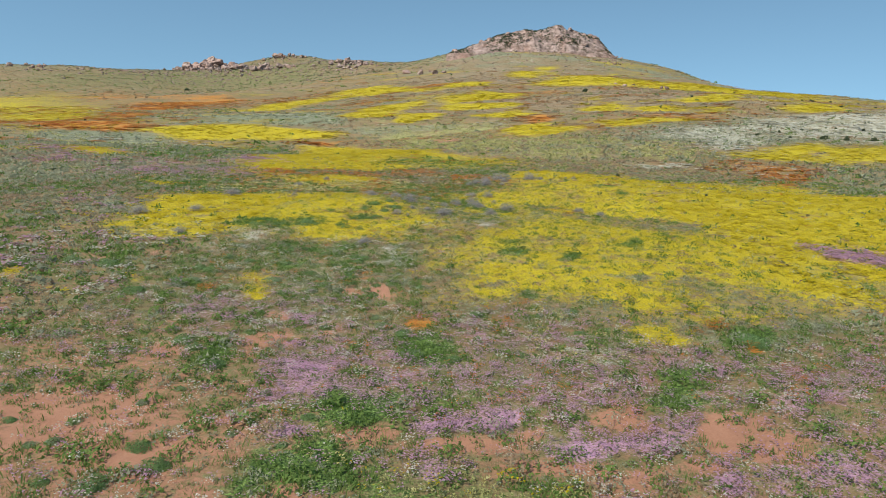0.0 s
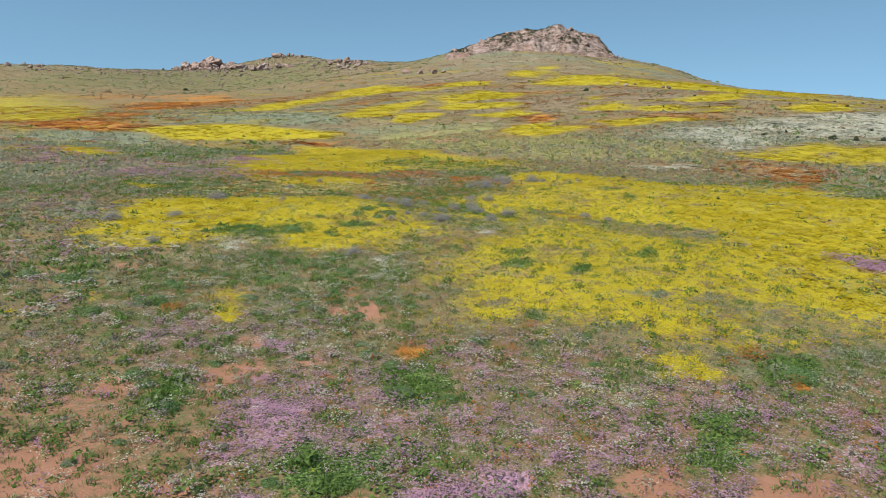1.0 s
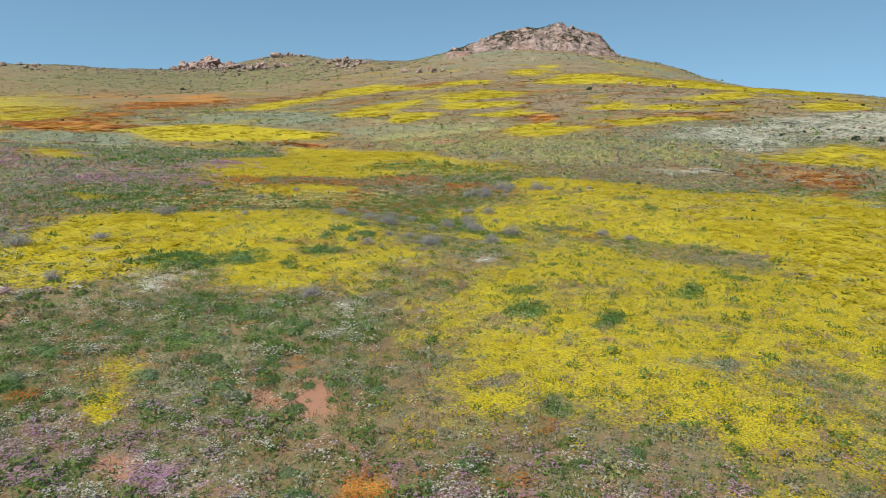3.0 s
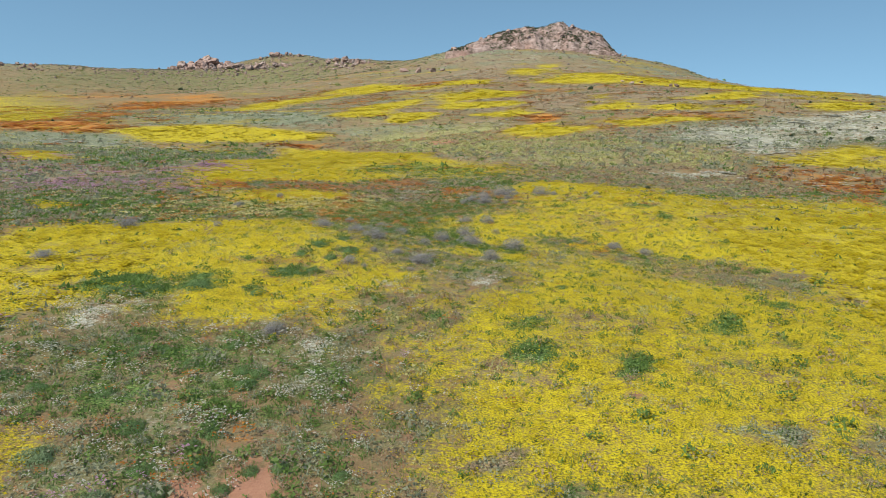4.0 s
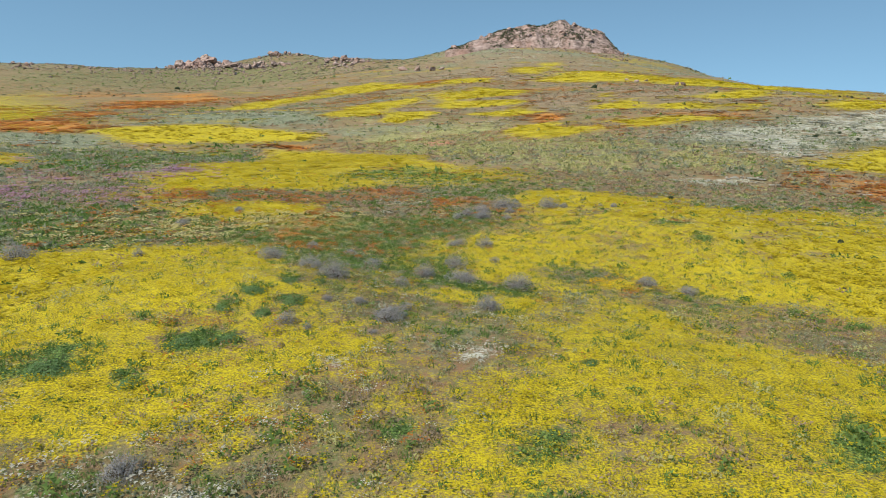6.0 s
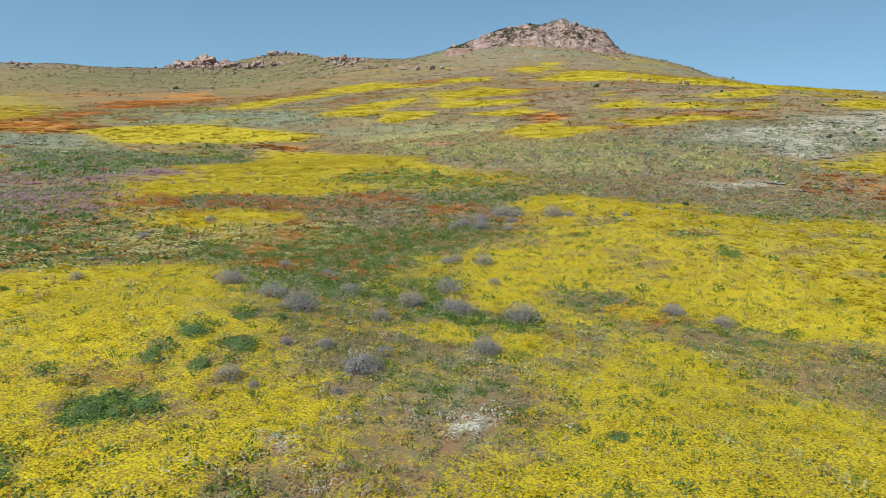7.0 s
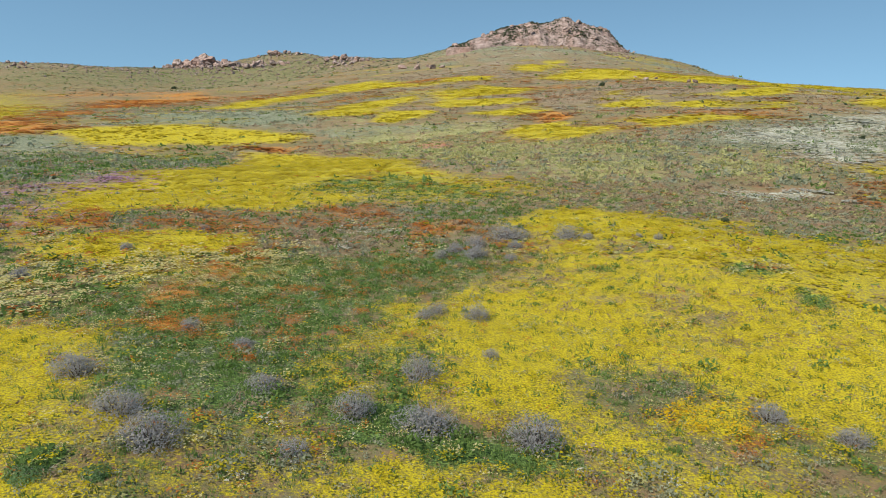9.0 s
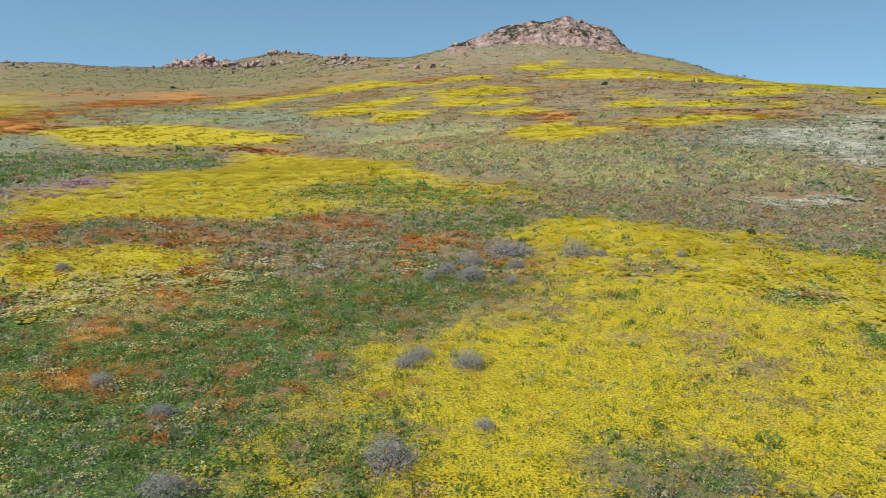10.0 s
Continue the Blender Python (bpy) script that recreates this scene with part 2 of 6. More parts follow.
patch("orange", 0.65, -232.3, 417.4, -193.5, 433.1, -111.6, 253.5, -132.2, 244.9)
patch("orange", 0.95, -98.7, 220.1, -82.6, 194.1, -71.1, 211.6, -67.6, 237.5, -83.0, 264.8, -89.9, 250.6)
patch("orange", 0.8, -72.1, 125.6, -73.7, 138.6, -85.6, 176.0, -62.3, 149.8, -57.5, 126.9, -54.6, 114.6, -61.0, 114.7, -66.4, 116.6)
patch("yellow", 0.6, -66.8, 120.0, -57.7, 119.4, -55.4, 115.2, -61.1, 113.6)
patch("sage", 0.8, -58.2, 133.2, -55.8, 154.7, -37.3, 150.7, -30.5, 173.4, -22.7, 133.1, -30.4, 125.5, -44.5, 126.0)
patch("yellow", 0.85, -57.4, 204.0, -39.7, 225.4, -36.7, 205.6, -47.9, 189.3)
patch("yellow", 0.9, -36.0, 239.9, -9.7, 228.6, -7.2, 211.2, -25.1, 207.0)
patch("yellow", 0.9, -22.0, 140.6, -16.2, 157.5, -5.6, 172.4, -5.0, 156.9, -10.7, 148.1, -10.0, 140.2, -18.0, 134.6)
patch("yellow", 0.9, -9.0, 128.3, -7.4, 139.6, -2.7, 139.4, -2.4, 130.1, -6.9, 126.0)
patch("white", 0.30, -247.2, 450.3, -208.6, 466.6, -201.1, 442.2, -231.4, 427.8)
patch("brown", 0.7, -112.5, 513.5, -68.1, 461.4, -1.8, 311.0, -29.6, 280.9, -72.2, 323.9)
patch("orange", 0.85, -12.3, 227.8, 0.7, 230.1, 0.8, 215.4, -7.5, 216.5)
patch("soil", 0.8, -25.0, 347.9, -1.8, 307.8, -2.0, 289.2, -21.4, 316.9)
patch("sage", 0.6, -64.0, 112.9, -49.0, 110.8, -28.4, 72.9, -30.1, 66.3, -48.5, 88.6)
patch("green", 0.6, -41.4, 98.4, -27.0, 107.2, -17.9, 76.0, -26.2, 68.3)
patch("yellow", 0.8, -44.6, 83.4, -43.0, 86.7, -31.2, 65.9, -34.0, 66.1)
patch("yellow", 0.85, 27.1, 213.5, 43.1, 229.1, 55.7, 226.6, 68.2, 221.5, 87.5, 199.4, 97.5, 182.9, 74.8, 171.9, 59.3, 193.4, 48.3, 200.7, 29.0, 201.2)
patch("yellow", 0.6, 22.5, 247.2, 42.8, 305.6, 46.2, 291.4, 30.3, 230.3)
patch("yellow", 0.85, 26.7, 140.2, 35.2, 145.5, 35.7, 138.0, 32.5, 130.1, 26.0, 130.6)
patch("yellow", 0.7, 36.7, 133.2, 44.0, 133.2, 41.1, 123.3, 34.8, 123.1)
patch("yellow", 0.7, 47.0, 126.5, 53.9, 128.7, 47.4, 116.4, 42.4, 113.7)
patch("yellow", 0.85, 49.0, 145.9, 68.0, 165.0, 57.8, 140.2, 48.5, 137.5)
patch("yellow", 0.75, 57.1, 123.2, 70.6, 135.2, 77.8, 134.9, 66.9, 117.4, 54.8, 114.7)
patch("orange", 0.55, 22.2, 113.2, 33.7, 121.1, 44.0, 111.0, 36.8, 97.4, 22.7, 96.2)
patch("yellow", 0.85, 22.2, 108.2, 31.8, 114.7, 39.7, 107.1, 36.5, 101.0, 23.5, 99.0)
patch("yellow", 0.9, 0.0, 179.3, 9.5, 197.9, 19.7, 187.4, 8.8, 166.6, 0.1, 160.5)
patch("yellow", 0.85, 0.2, 154.8, 16.1, 159.7, 14.1, 146.2, 1.5, 145.7)
patch("yellow", 0.85, 3.7, 132.3, 15.5, 140.9, 16.9, 133.8, 12.6, 125.2)
patch("yellow", 0.85, -0.3, 227.2, 15.6, 225.9, 9.1, 210.5, -0.2, 212.9)
patch("orange", 0.6, 13.5, 128.6, 20.1, 132.2, 17.2, 116.8, 12.9, 117.8)
patch("sage", 0.45, 27.8, 104.6, 47.9, 107.7, 58.6, 104.0, 44.8, 81.6, 27.5, 66.3, 25.2, 73.0, 20.3, 78.1)
patch("yellow", 0.85, 28.6, 68.2, 36.6, 75.4, 42.7, 78.2, 34.1, 64.4, 31.2, 65.6)
patch("yellow", 0.6, 81.5, 209.3, 106.0, 180.1, 97.7, 166.9, 61.6, 152.3)
patch("white", 0.38, 27.9, 97.5, 45.6, 102.8, 56.7, 101.0, 46.3, 84.1, 28.2, 67.9, 27.1, 76.5)
stand(dict(brown=0.36, sage=0.24, green=0.3, white=0.04), -311.8, 503.3, -246.8, 532.7, -219.3, 569.3, -176.3, 606.2, -151.4, 664.2, -92.3, 562.3, -45.8, 455.8, -13.9, 371.5, -9.2, 258.3, -61.7, 279.1, -179.0, 465.5, -225.5, 417.0, -266.1, 429.6)
stand(dict(orange=0.4, brown=0.3, yellow=0.08), -231.4, 434.0, -107.5, 285.5, -70.9, 251.6, -45.2, 259.8, -31.9, 225.0, -58.0, 208.5, -69.8, 210.1, -88.6, 202.2, -120.5, 228.9)
stand(dict(orange=0.8, brown=0.1), -98.1, 230.1, -82.9, 247.1, -63.5, 227.0, -76.8, 207.6, -81.1, 183.2)
stand(dict(orange=0.65, yellow=0.2), -74.3, 129.1, -62.9, 119.5, -52.7, 115.0, -52.0, 110.5, -64.5, 113.6)
stand(dict(orange=0.5, yellow=0.25, brown=0.1), -79.4, 157.4, -69.8, 159.7, -51.0, 132.7, -51.0, 116.6, -61.0, 122.3)
stand(dict(yellow=0.42, orange=0.18, sage=0.15, brown=0.15), -258.7, 417.7, -228.7, 416.8, -121.6, 240.9, -87.6, 172.3, -77.8, 134.5)
stand(dict(sage=0.62, green=0.15, brown=0.1), -62.9, 145.2, -56.9, 146.3, -33.8, 134.4, -22.7, 144.6, -19.1, 124.2, -35.4, 126.5, -49.2, 128.3)
stand(dict(yellow=0.92), -50.2, 110.1, -46.2, 121.4, -38.5, 125.0, -29.9, 120.5, -18.1, 118.4, -17.5, 114.8, -27.7, 112.5, -38.0, 109.5, -45.2, 107.9)
stand(dict(yellow=0.5, green=0.2, sage=0.1), -44.4, 106.3, -33.7, 104.3, -25.1, 103.1, -26.1, 92.6, -33.6, 98.3)
stand(dict(sage=0.55, brown=0.15, green=0.1), -59.4, 105.6, -50.2, 110.1, -42.4, 106.9, -39.2, 92.6, -46.5, 85.5)
stand(dict(green=0.45, sage=0.35, brown=0.08), -41.5, 85.1, -38.2, 99.1, -25.1, 98.2, -15.7, 64.2, -23.4, 62.4, -28.7, 63.8)
stand(dict(yellow=0.72, orange=0.08), -43.0, 80.1, -40.2, 81.1, -32.9, 69.5, -34.0, 66.2)
stand(dict(pink=0.35, brown=0.28, sage=0.25), -29.7, 59.4, -26.4, 60.6, -17.9, 51.1, -14.0, 46.5, -14.9, 44.9, -20.5, 45.2)
stand(dict(pink=0.5, sage=0.3, brown=0.1), -21.2, 66.3, -18.2, 70.7, -14.8, 60.2, -17.2, 57.4)
stand(dict(brown=0.45, orange=0.15, sage=0.15), -22.9, 112.9, -5.9, 106.0, -8.5, 101.3, -16.8, 106.4)
stand(dict(yellow=0.85), -15.5, 57.8, -15.9, 67.9, -23.5, 105.4, -16.2, 103.3, -6.6, 83.1, -1.7, 77.4, 0.7, 69.3, 0.7, 62.0, -5.6, 65.5, -11.6, 65.1, -10.1, 55.6, -13.4, 51.0, -13.3, 46.8)
stand(dict(green=0.5, yellow=0.3, lime=0.1), -6.9, 68.7, -1.4, 69.6, 3.9, 63.9, 3.6, 58.8, -0.2, 57.3, -5.7, 59.6)
stand(dict(yellow=0.65, green=0.15), -10.8, 58.6, -3.8, 56.8, -4.0, 52.3, -9.5, 53.4)
stand(dict(brown=0.38, orange=0.3, green=0.12), -10.2, 52.2, -3.9, 51.5, -3.5, 48.5, -9.7, 47.1)
stand(dict(orange=0.55, yellow=0.25), -13.6, 47.7, -12.4, 51.8, -9.8, 47.6, -11.5, 45.1)
stand(dict(orange=0.5, brown=0.2), -3.5, 53.7, -0.8, 55.7, -0.0, 51.9, -2.8, 50.0)
stand(dict(sage=0.32, green=0.4, brown=0.15), -21.6, 44.4, -12.9, 45.1, -9.9, 39.1, -9.0, 34.9, -13.6, 32.9)
stand(dict(yellow=0.75), -18.0, 39.9, -16.2, 40.3, -15.1, 38.1, -16.0, 36.9)
stand(dict(cream=0.32, yellow=0.32, orange=0.1, green=0.2), -11.5, 40.1, -9.7, 45.5, -6.4, 45.3, -3.7, 45.4, -3.7, 41.9, -8.0, 39.9, -9.8, 37.8)
stand(dict(yellow=0.78, orange=0.06), -10.0, 45.5, -8.0, 47.4, -4.6, 47.9, -5.2, 44.7, -7.5, 42.5)
stand(dict(orange=0.55, yellow=0.15), -13.5, 43.5, -12.1, 44.0, -11.1, 40.7, -11.9, 40.5)
stand(dict(orange=0.52, brown=0.26, yellow=0.08, white=0.05), 25.3, 63.6, 28.8, 61.6, 30.4, 56.5, 26.5, 50.6, 23.5, 52.0, 22.9, 56.1)
stand(dict(orange=0.6, yellow=0.25), 22.9, 49.9, 25.4, 48.9, 23.0, 45.3, 21.6, 46.6)
stand(dict(lime=0.4, sage=0.22, brown=0.2, yellow=0.05), 5.1, 84.7, 16.9, 75.4, 25.4, 77.5, 22.7, 66.6, 11.9, 63.6, 5.0, 67.6)
stand(dict(brown=0.45, sage=0.25, lime=0.12, orange=0.04), 5.5, 63.0, 16.4, 63.2, 23.9, 58.2, 19.9, 51.4, 12.4, 50.9, 10.7, 53.3, 7.0, 55.7)
stand(dict(white=0.49), 15.9, 60.3, 22.3, 60.5, 21.3, 58.1, 16.0, 57.0)
stand(dict(yellow=0.88), 3.7, 49.2, 11.8, 48.9, 16.2, 48.5, 22.1, 48.4, 25.5, 44.9, 11.9, 26.6, 11.1, 27.8, 9.3, 32.0, 4.7, 33.8, 2.4, 31.9, 3.1, 36.0, 3.8, 43.3)
stand(dict(yellow=0.88), 3.8, 51.3, 6.9, 55.0, 10.0, 53.1, 12.9, 51.7, 11.8, 48.9, 4.2, 48.6)
stand(dict(brown=0.45, sage=0.25, orange=0.1, green=0.1), -4.6, 47.9, 0.0, 50.8, 3.7, 49.2, 3.7, 42.6, 2.9, 37.9, 0.4, 34.7, -2.1, 36.7, -3.6, 41.5)
stand(dict(soil=0.3, green=0.24, sage=0.17, pink=0.1, white=0.11, brown=0.07), -24.6, 22.7, -11.1, 22.5, -7.1, 21.7, -1.6, 22.4, -0.6, 17.2, 2.9, 15.5, 4.0, 13.9, 10.6, 15.6, 18.7, 16.5, 7.1, 5.6, -6.5, 5.4)
stand(dict(yellow=0.82, green=0.05), 16.1, 41.7, 34.6, 41.1, 16.1, 16.7, 11.1, 16.6, 8.1, 18.2)
stand(dict(yellow=0.78, green=0.06, brown=0.07), 5.3, 32.9, 1.7, 26.3, 0.4, 23.2, 0.1, 20.4, 0.4, 19.2, -0.7, 18.3, -0.8, 16.5, -0.4, 15.7, 0.8, 15.9, 1.7, 16.0, 3.0, 15.8, 3.7, 15.0, 4.7, 15.1, 6.7, 15.7, 9.4, 15.7, 16.0, 23.8, 10.8, 25.8, 7.6, 29.3)
stand(dict(yellow=0.64, brown=0.14, green=0.1, lime=0.05), 1.9, 43.3, 3.8, 45.8, 5.8, 48.1, 11.1, 48.2, 14.8, 46.5, 19.5, 47.6, 8.9, 34.6, 2.8, 34.1, 1.9, 34.1, 1.8, 35.2, 1.6, 35.9, 1.3, 37.0, 1.8, 38.4, 1.2, 39.2, 1.5, 40.5)
stand(dict(green=0.42, orange=0.13, cream=0.13, brown=0.14, sage=0.13), -14.2, 41.6, -12.0, 43.3, -8.4, 43.7, -6.3, 44.9, -3.5, 45.2, -0.5, 45.1, 2.9, 44.9, 3.2, 41.9, 0.9, 40.3, 0.4, 37.2, -1.0, 36.8, -0.9, 34.2, -1.9, 32.0, -2.6, 32.6, -4.3, 35.2, -9.7, 35.0)
stand(dict(yellow=0.82, lime=0.05), -12.8, 27.1, -12.5, 29.4, -11.9, 32.4, -9.3, 35.6, -5.5, 36.4, -1.4, 30.6, -0.1, 27.0, -1.0, 24.7, -2.5, 23.9, -3.6, 23.0, -5.4, 23.1, -7.9, 23.8, -8.5, 22.0, -11.0, 24.1, -12.4, 24.8)
stand(dict(yellow=0.84, lime=0.04), -12.5, 30.4, -10.8, 32.8, -9.2, 34.9, -7.1, 36.0, -4.3, 35.6, -2.4, 30.5, -1.2, 29.3, -0.3, 28.7, 0.1, 27.4, -1.2, 25.4, -1.9, 25.0, -2.7, 24.4, -3.1, 23.2, -3.8, 22.5, -5.4, 23.2, -6.7, 22.5)
stand(dict(green=0.6, orange=0.09, cream=0.07, sage=0.08, brown=0.1), -8.3, 41.3, -6.1, 41.0, -3.0, 41.5, -3.5, 44.7, 0.6, 46.3, 1.4, 43.3, -0.0, 40.1, 0.4, 38.4, 0.0, 37.3, -0.8, 36.7, -0.9, 35.4, -0.1, 33.7, -2.5, 33.1)
stand(dict(green=0.3, sage=0.22, soil=0.2, white=0.12, brown=0.12), -10.9, 21.3, -7.0, 21.7, -3.5, 22.8, -0.0, 24.3, 0.6, 20.4, -0.3, 18.3, -0.5, 16.5, -1.6, 15.9, -3.0, 16.2, -4.6, 17.5, -7.7, 16.6)
stand(dict(pink=0.42, green=0.25, white=0.13, soil=0.08, orange=0.05, sage=0.05), -3.0, 12.1, -2.6, 13.8, -0.8, 14.9, 1.3, 15.4, 3.6, 13.9, 5.3, 13.2, 6.9, 12.8, 11.2, 14.0, 8.0, 9.7, 4.7, 10.1, 2.0, 10.0, 1.0, 9.4, -0.6, 9.4, -2.4, 10.6)
stand(dict(yellow=0.77, brown=0.09, lime=0.04), -9.3, 33.9, -8.7, 34.8, -7.6, 35.1, -4.5, 34.9, -2.5, 32.1, -1.6, 30.7, -0.3, 30.4, -0.3, 29.1, 0.4, 28.2, 0.2, 27.5, -0.2, 26.4, -3.7, 26.1)
stand(dict(sage=0.28, green=0.28, white=0.14, soil=0.14, orange=0.04, brown=0.1), -7.4, 22.9, -1.3, 23.2, -0.6, 17.7, -2.5, 15.8, -6.4, 17.1, -8.4, 20.4)
stand(dict(yellow=0.8, green=0.08), 0.4, 37.2, 1.6, 39.7, 3.2, 41.9, 4.9, 43.6, 6.3, 41.6, 5.9, 36.4, 4.7, 34.9, 3.7, 33.0, 2.3, 33.2, 1.6, 34.2, 0.8, 35.1)
stand(dict(soil=0.42, green=0.22, sage=0.1, white=0.1, pink=0.12), -10.7, 10.2, -6.1, 10.9, -4.5, 10.5, -3.1, 9.8, -1.7, 8.9, -1.2, 7.6, -1.0, 6.3, -7.3, 6.1)
stand(dict(yellow=0.78, green=0.06, lime=0.06), 3.7, 31.6, 4.8, 32.8, 6.0, 32.4, 7.9, 31.7, 9.3, 30.1, 7.0, 26.9, 2.4, 26.6, 3.0, 29.0)
stand(dict(brown=0.42, sage=0.25, green=0.18, orange=0.05, white=0.05), -4.5, 47.5, -2.3, 49.3, 1.5, 49.4, 1.6, 45.5, -0.0, 43.6, -2.6, 43.7)
stand(dict(cream=0.5, green=0.22, yellow=0.15), -10.7, 40.6, -9.5, 41.8, -7.1, 40.5, -6.6, 44.3, -3.7, 45.1, -2.9, 42.3, -3.9, 40.2, -6.2, 39.8, -6.2, 38.2, -8.3, 37.7)
stand(dict(sage=0.45, brown=0.2, pink=0.1, yellow=0.08), -18.9, 31.7, -15.6, 31.8, -12.5, 29.4, -12.6, 26.8, -14.1, 24.9)
stand(dict(soil=0.33, green=0.25, sage=0.13, pink=0.15, white=0.1), -12.0, 12.8, -5.6, 13.4, -2.8, 12.4, -2.9, 10.9, -4.5, 10.5, -9.9, 10.4)
stand(dict(orange=0.45, green=0.25, brown=0.2), -9.6, 47.1, -6.0, 51.5, -4.5, 48.6, -5.4, 46.1, -8.2, 45.3)
stand(dict(yellow=0.52, brown=0.13, green=0.15, sage=0.07, white=0.05, orange=0.05), -2.9, 24.9, -1.2, 25.7, 0.1, 26.7, 1.1, 25.5, 1.0, 22.8, 0.8, 19.9, -0.3, 19.9, -0.9, 21.7, -3.0, 22.6, -2.5, 23.5)
stand(dict(yellow=0.7, brown=0.22), 3.3, 40.2, 6.5, 39.6, 10.0, 38.8, 8.6, 36.5, 5.6, 36.7, 3.8, 38.2)
stand(dict(yellow=0.78, orange=0.06), -11.8, 46.3, -9.0, 45.9, -5.2, 47.0, -5.3, 44.9, -7.2, 43.9, -9.5, 43.0)
stand(dict(pink=0.32, white=0.16, green=0.25, soil=0.1, sage=0.15), -7.0, 16.9, -3.3, 17.5, -1.7, 14.2, -5.7, 13.5)
stand(dict(orange=0.3, green=0.4, cream=0.1), -6.1, 41.6, -4.0, 42.0, -2.1, 38.2, -2.4, 36.7, -4.3, 37.0)
stand(dict(cream=0.48, green=0.24, orange=0.1, yellow=0.1), -7.2, 42.7, -6.2, 44.1, -4.0, 44.0, -2.8, 41.7, -3.4, 40.0, -5.2, 40.9)
stand(dict(yellow=0.78), -9.0, 43.6, -7.5, 47.3, -5.5, 46.5, -6.3, 43.5, -7.3, 42.3)
stand(dict(pink=0.8, sage=0.1), 12.9, 24.2, 14.4, 23.8, 17.6, 22.7, 16.0, 20.4, 14.1, 21.3, 13.3, 22.2)
stand(dict(sage=0.3, green=0.36, white=0.04, lime=0.04, yellow=0.27), 0.7, 29.5, 2.5, 30.2, 3.6, 32.6, 4.5, 32.5, 4.5, 31.9, 3.4, 30.2, 2.9, 29.4, 2.7, 28.2, 2.2, 26.7, 0.9, 26.6, 0.4, 27.6)
stand(dict(green=0.45, sage=0.2, cream=0.12, yellow=0.12), -2.6, 32.6, -1.4, 34.5, 0.3, 35.2, 1.1, 34.9, 0.4, 33.2, 0.5, 32.1, -0.8, 31.4, -1.5, 30.7)
stand(dict(green=0.45, sage=0.22, soil=0.1, white=0.07, orange=0.05, brown=0.1), -6.4, 22.2, -3.8, 22.5, -3.0, 22.6, -2.1, 19.8, -4.6, 19.7)
stand(dict(green=0.42, sage=0.26, yellow=0.26, brown=0.06), 5.0, 35.6, 5.9, 36.1, 6.3, 34.9, 6.5, 34.0, 8.0, 33.6, 8.4, 32.7, 9.5, 31.0, 9.1, 30.5, 8.0, 32.0, 7.3, 32.9, 6.1, 32.8, 4.9, 33.3, 4.6, 34.3)
stand(dict(pink=0.45, green=0.25, soil=0.17, sage=0.08), 4.2, 9.0, 5.4, 9.7, 8.3, 10.2, 6.4, 7.5, 3.9, 7.5)
stand(dict(yellow=0.45, green=0.22, sage=0.14, brown=0.12, white=0.04), -1.4, 30.5, -0.7, 33.1, 0.5, 32.1, 0.9, 29.8, 0.8, 27.6, 0.3, 27.6, -0.3, 29.1, -0.3, 30.2)
stand(dict(green=0.52, sage=0.34, soil=0.06), -4.5, 35.8, -2.9, 36.5, -1.8, 36.2, -1.4, 34.6, -1.2, 33.4, -2.5, 33.1)
stand(dict(orange=0.48, brown=0.2, yellow=0.1), 0.3, 50.3, 2.9, 51.4, 2.8, 48.4, 0.8, 48.0)
stand(dict(yellow=0.48, brown=0.28, orange=0.08, green=0.08), -5.1, 28.1, -3.1, 28.6, -1.8, 27.8, -1.4, 26.3, -3.7, 26.1)
stand(dict(green=0.42, yellow=0.4, cream=0.04), -0.7, 36.9, 1.3, 37.5, 1.7, 35.9, 1.9, 34.1, 1.0, 33.9, 0.5, 35.0, -0.6, 35.9)
stand(dict(green=0.3, sage=0.25, white=0.24, brown=0.1, soil=0.06), -3.0, 22.8, -2.3, 23.0, -1.1, 23.0, -0.4, 21.8, -0.6, 20.8, -1.2, 19.9, -2.1, 19.9)
stand(dict(green=0.3, yellow=0.42, sage=0.12, pink=0.07, brown=0.07), 4.8, 15.7, 6.2, 16.5, 8.7, 16.8, 7.6, 15.1, 5.6, 14.7, 4.6, 14.9)
stand(dict(yellow=0.42, cream=0.2, sage=0.28), -11.7, 25.3, -9.2, 25.0, -8.3, 22.6, -10.3, 23.0)
stand(dict(white=0.18, pink=0.22, green=0.28, sage=0.17, yellow=0.1), 2.3, 15.6, 3.3, 16.0, 4.1, 15.1, 4.3, 14.2, 4.2, 13.3, 2.6, 13.2, 2.1, 14.5)
stand(dict(yellow=0.86), 0.7, 31.6, 1.6, 32.3, 3.3, 31.9, 3.4, 30.7, 2.5, 29.9, 2.2, 30.7, 1.6, 29.9, 1.0, 30.4)
stand(dict(green=0.85), -7.9, 25.8, -7.8, 26.6, -7.0, 26.6, -6.1, 26.2, -5.6, 25.0, -6.1, 24.5, -6.9, 24.6)
stand(dict(green=0.85), 0.4, 33.7, 1.5, 33.3, 2.0, 32.7, 3.3, 32.9, 3.6, 32.3, 2.6, 31.9, 1.5, 32.1, 0.5, 32.1)
stand(dict(yellow=0.6, green=0.3), 0.2, 39.1, 1.1, 40.2, 1.8, 38.6, 1.3, 37.2, 0.8, 37.2)
stand(dict(white=0.28, pink=0.25, cream=0.12, green=0.22), 1.4, 13.9, 3.5, 13.6, 3.4, 12.2, 2.0, 12.5)
stand(dict(yellow=0.25, lime=0.42, green=0.28), -1.0, 8.2, 0.2, 8.0, 1.7, 8.1, 1.6, 7.6, 0.8, 7.1, -0.9, 7.1)
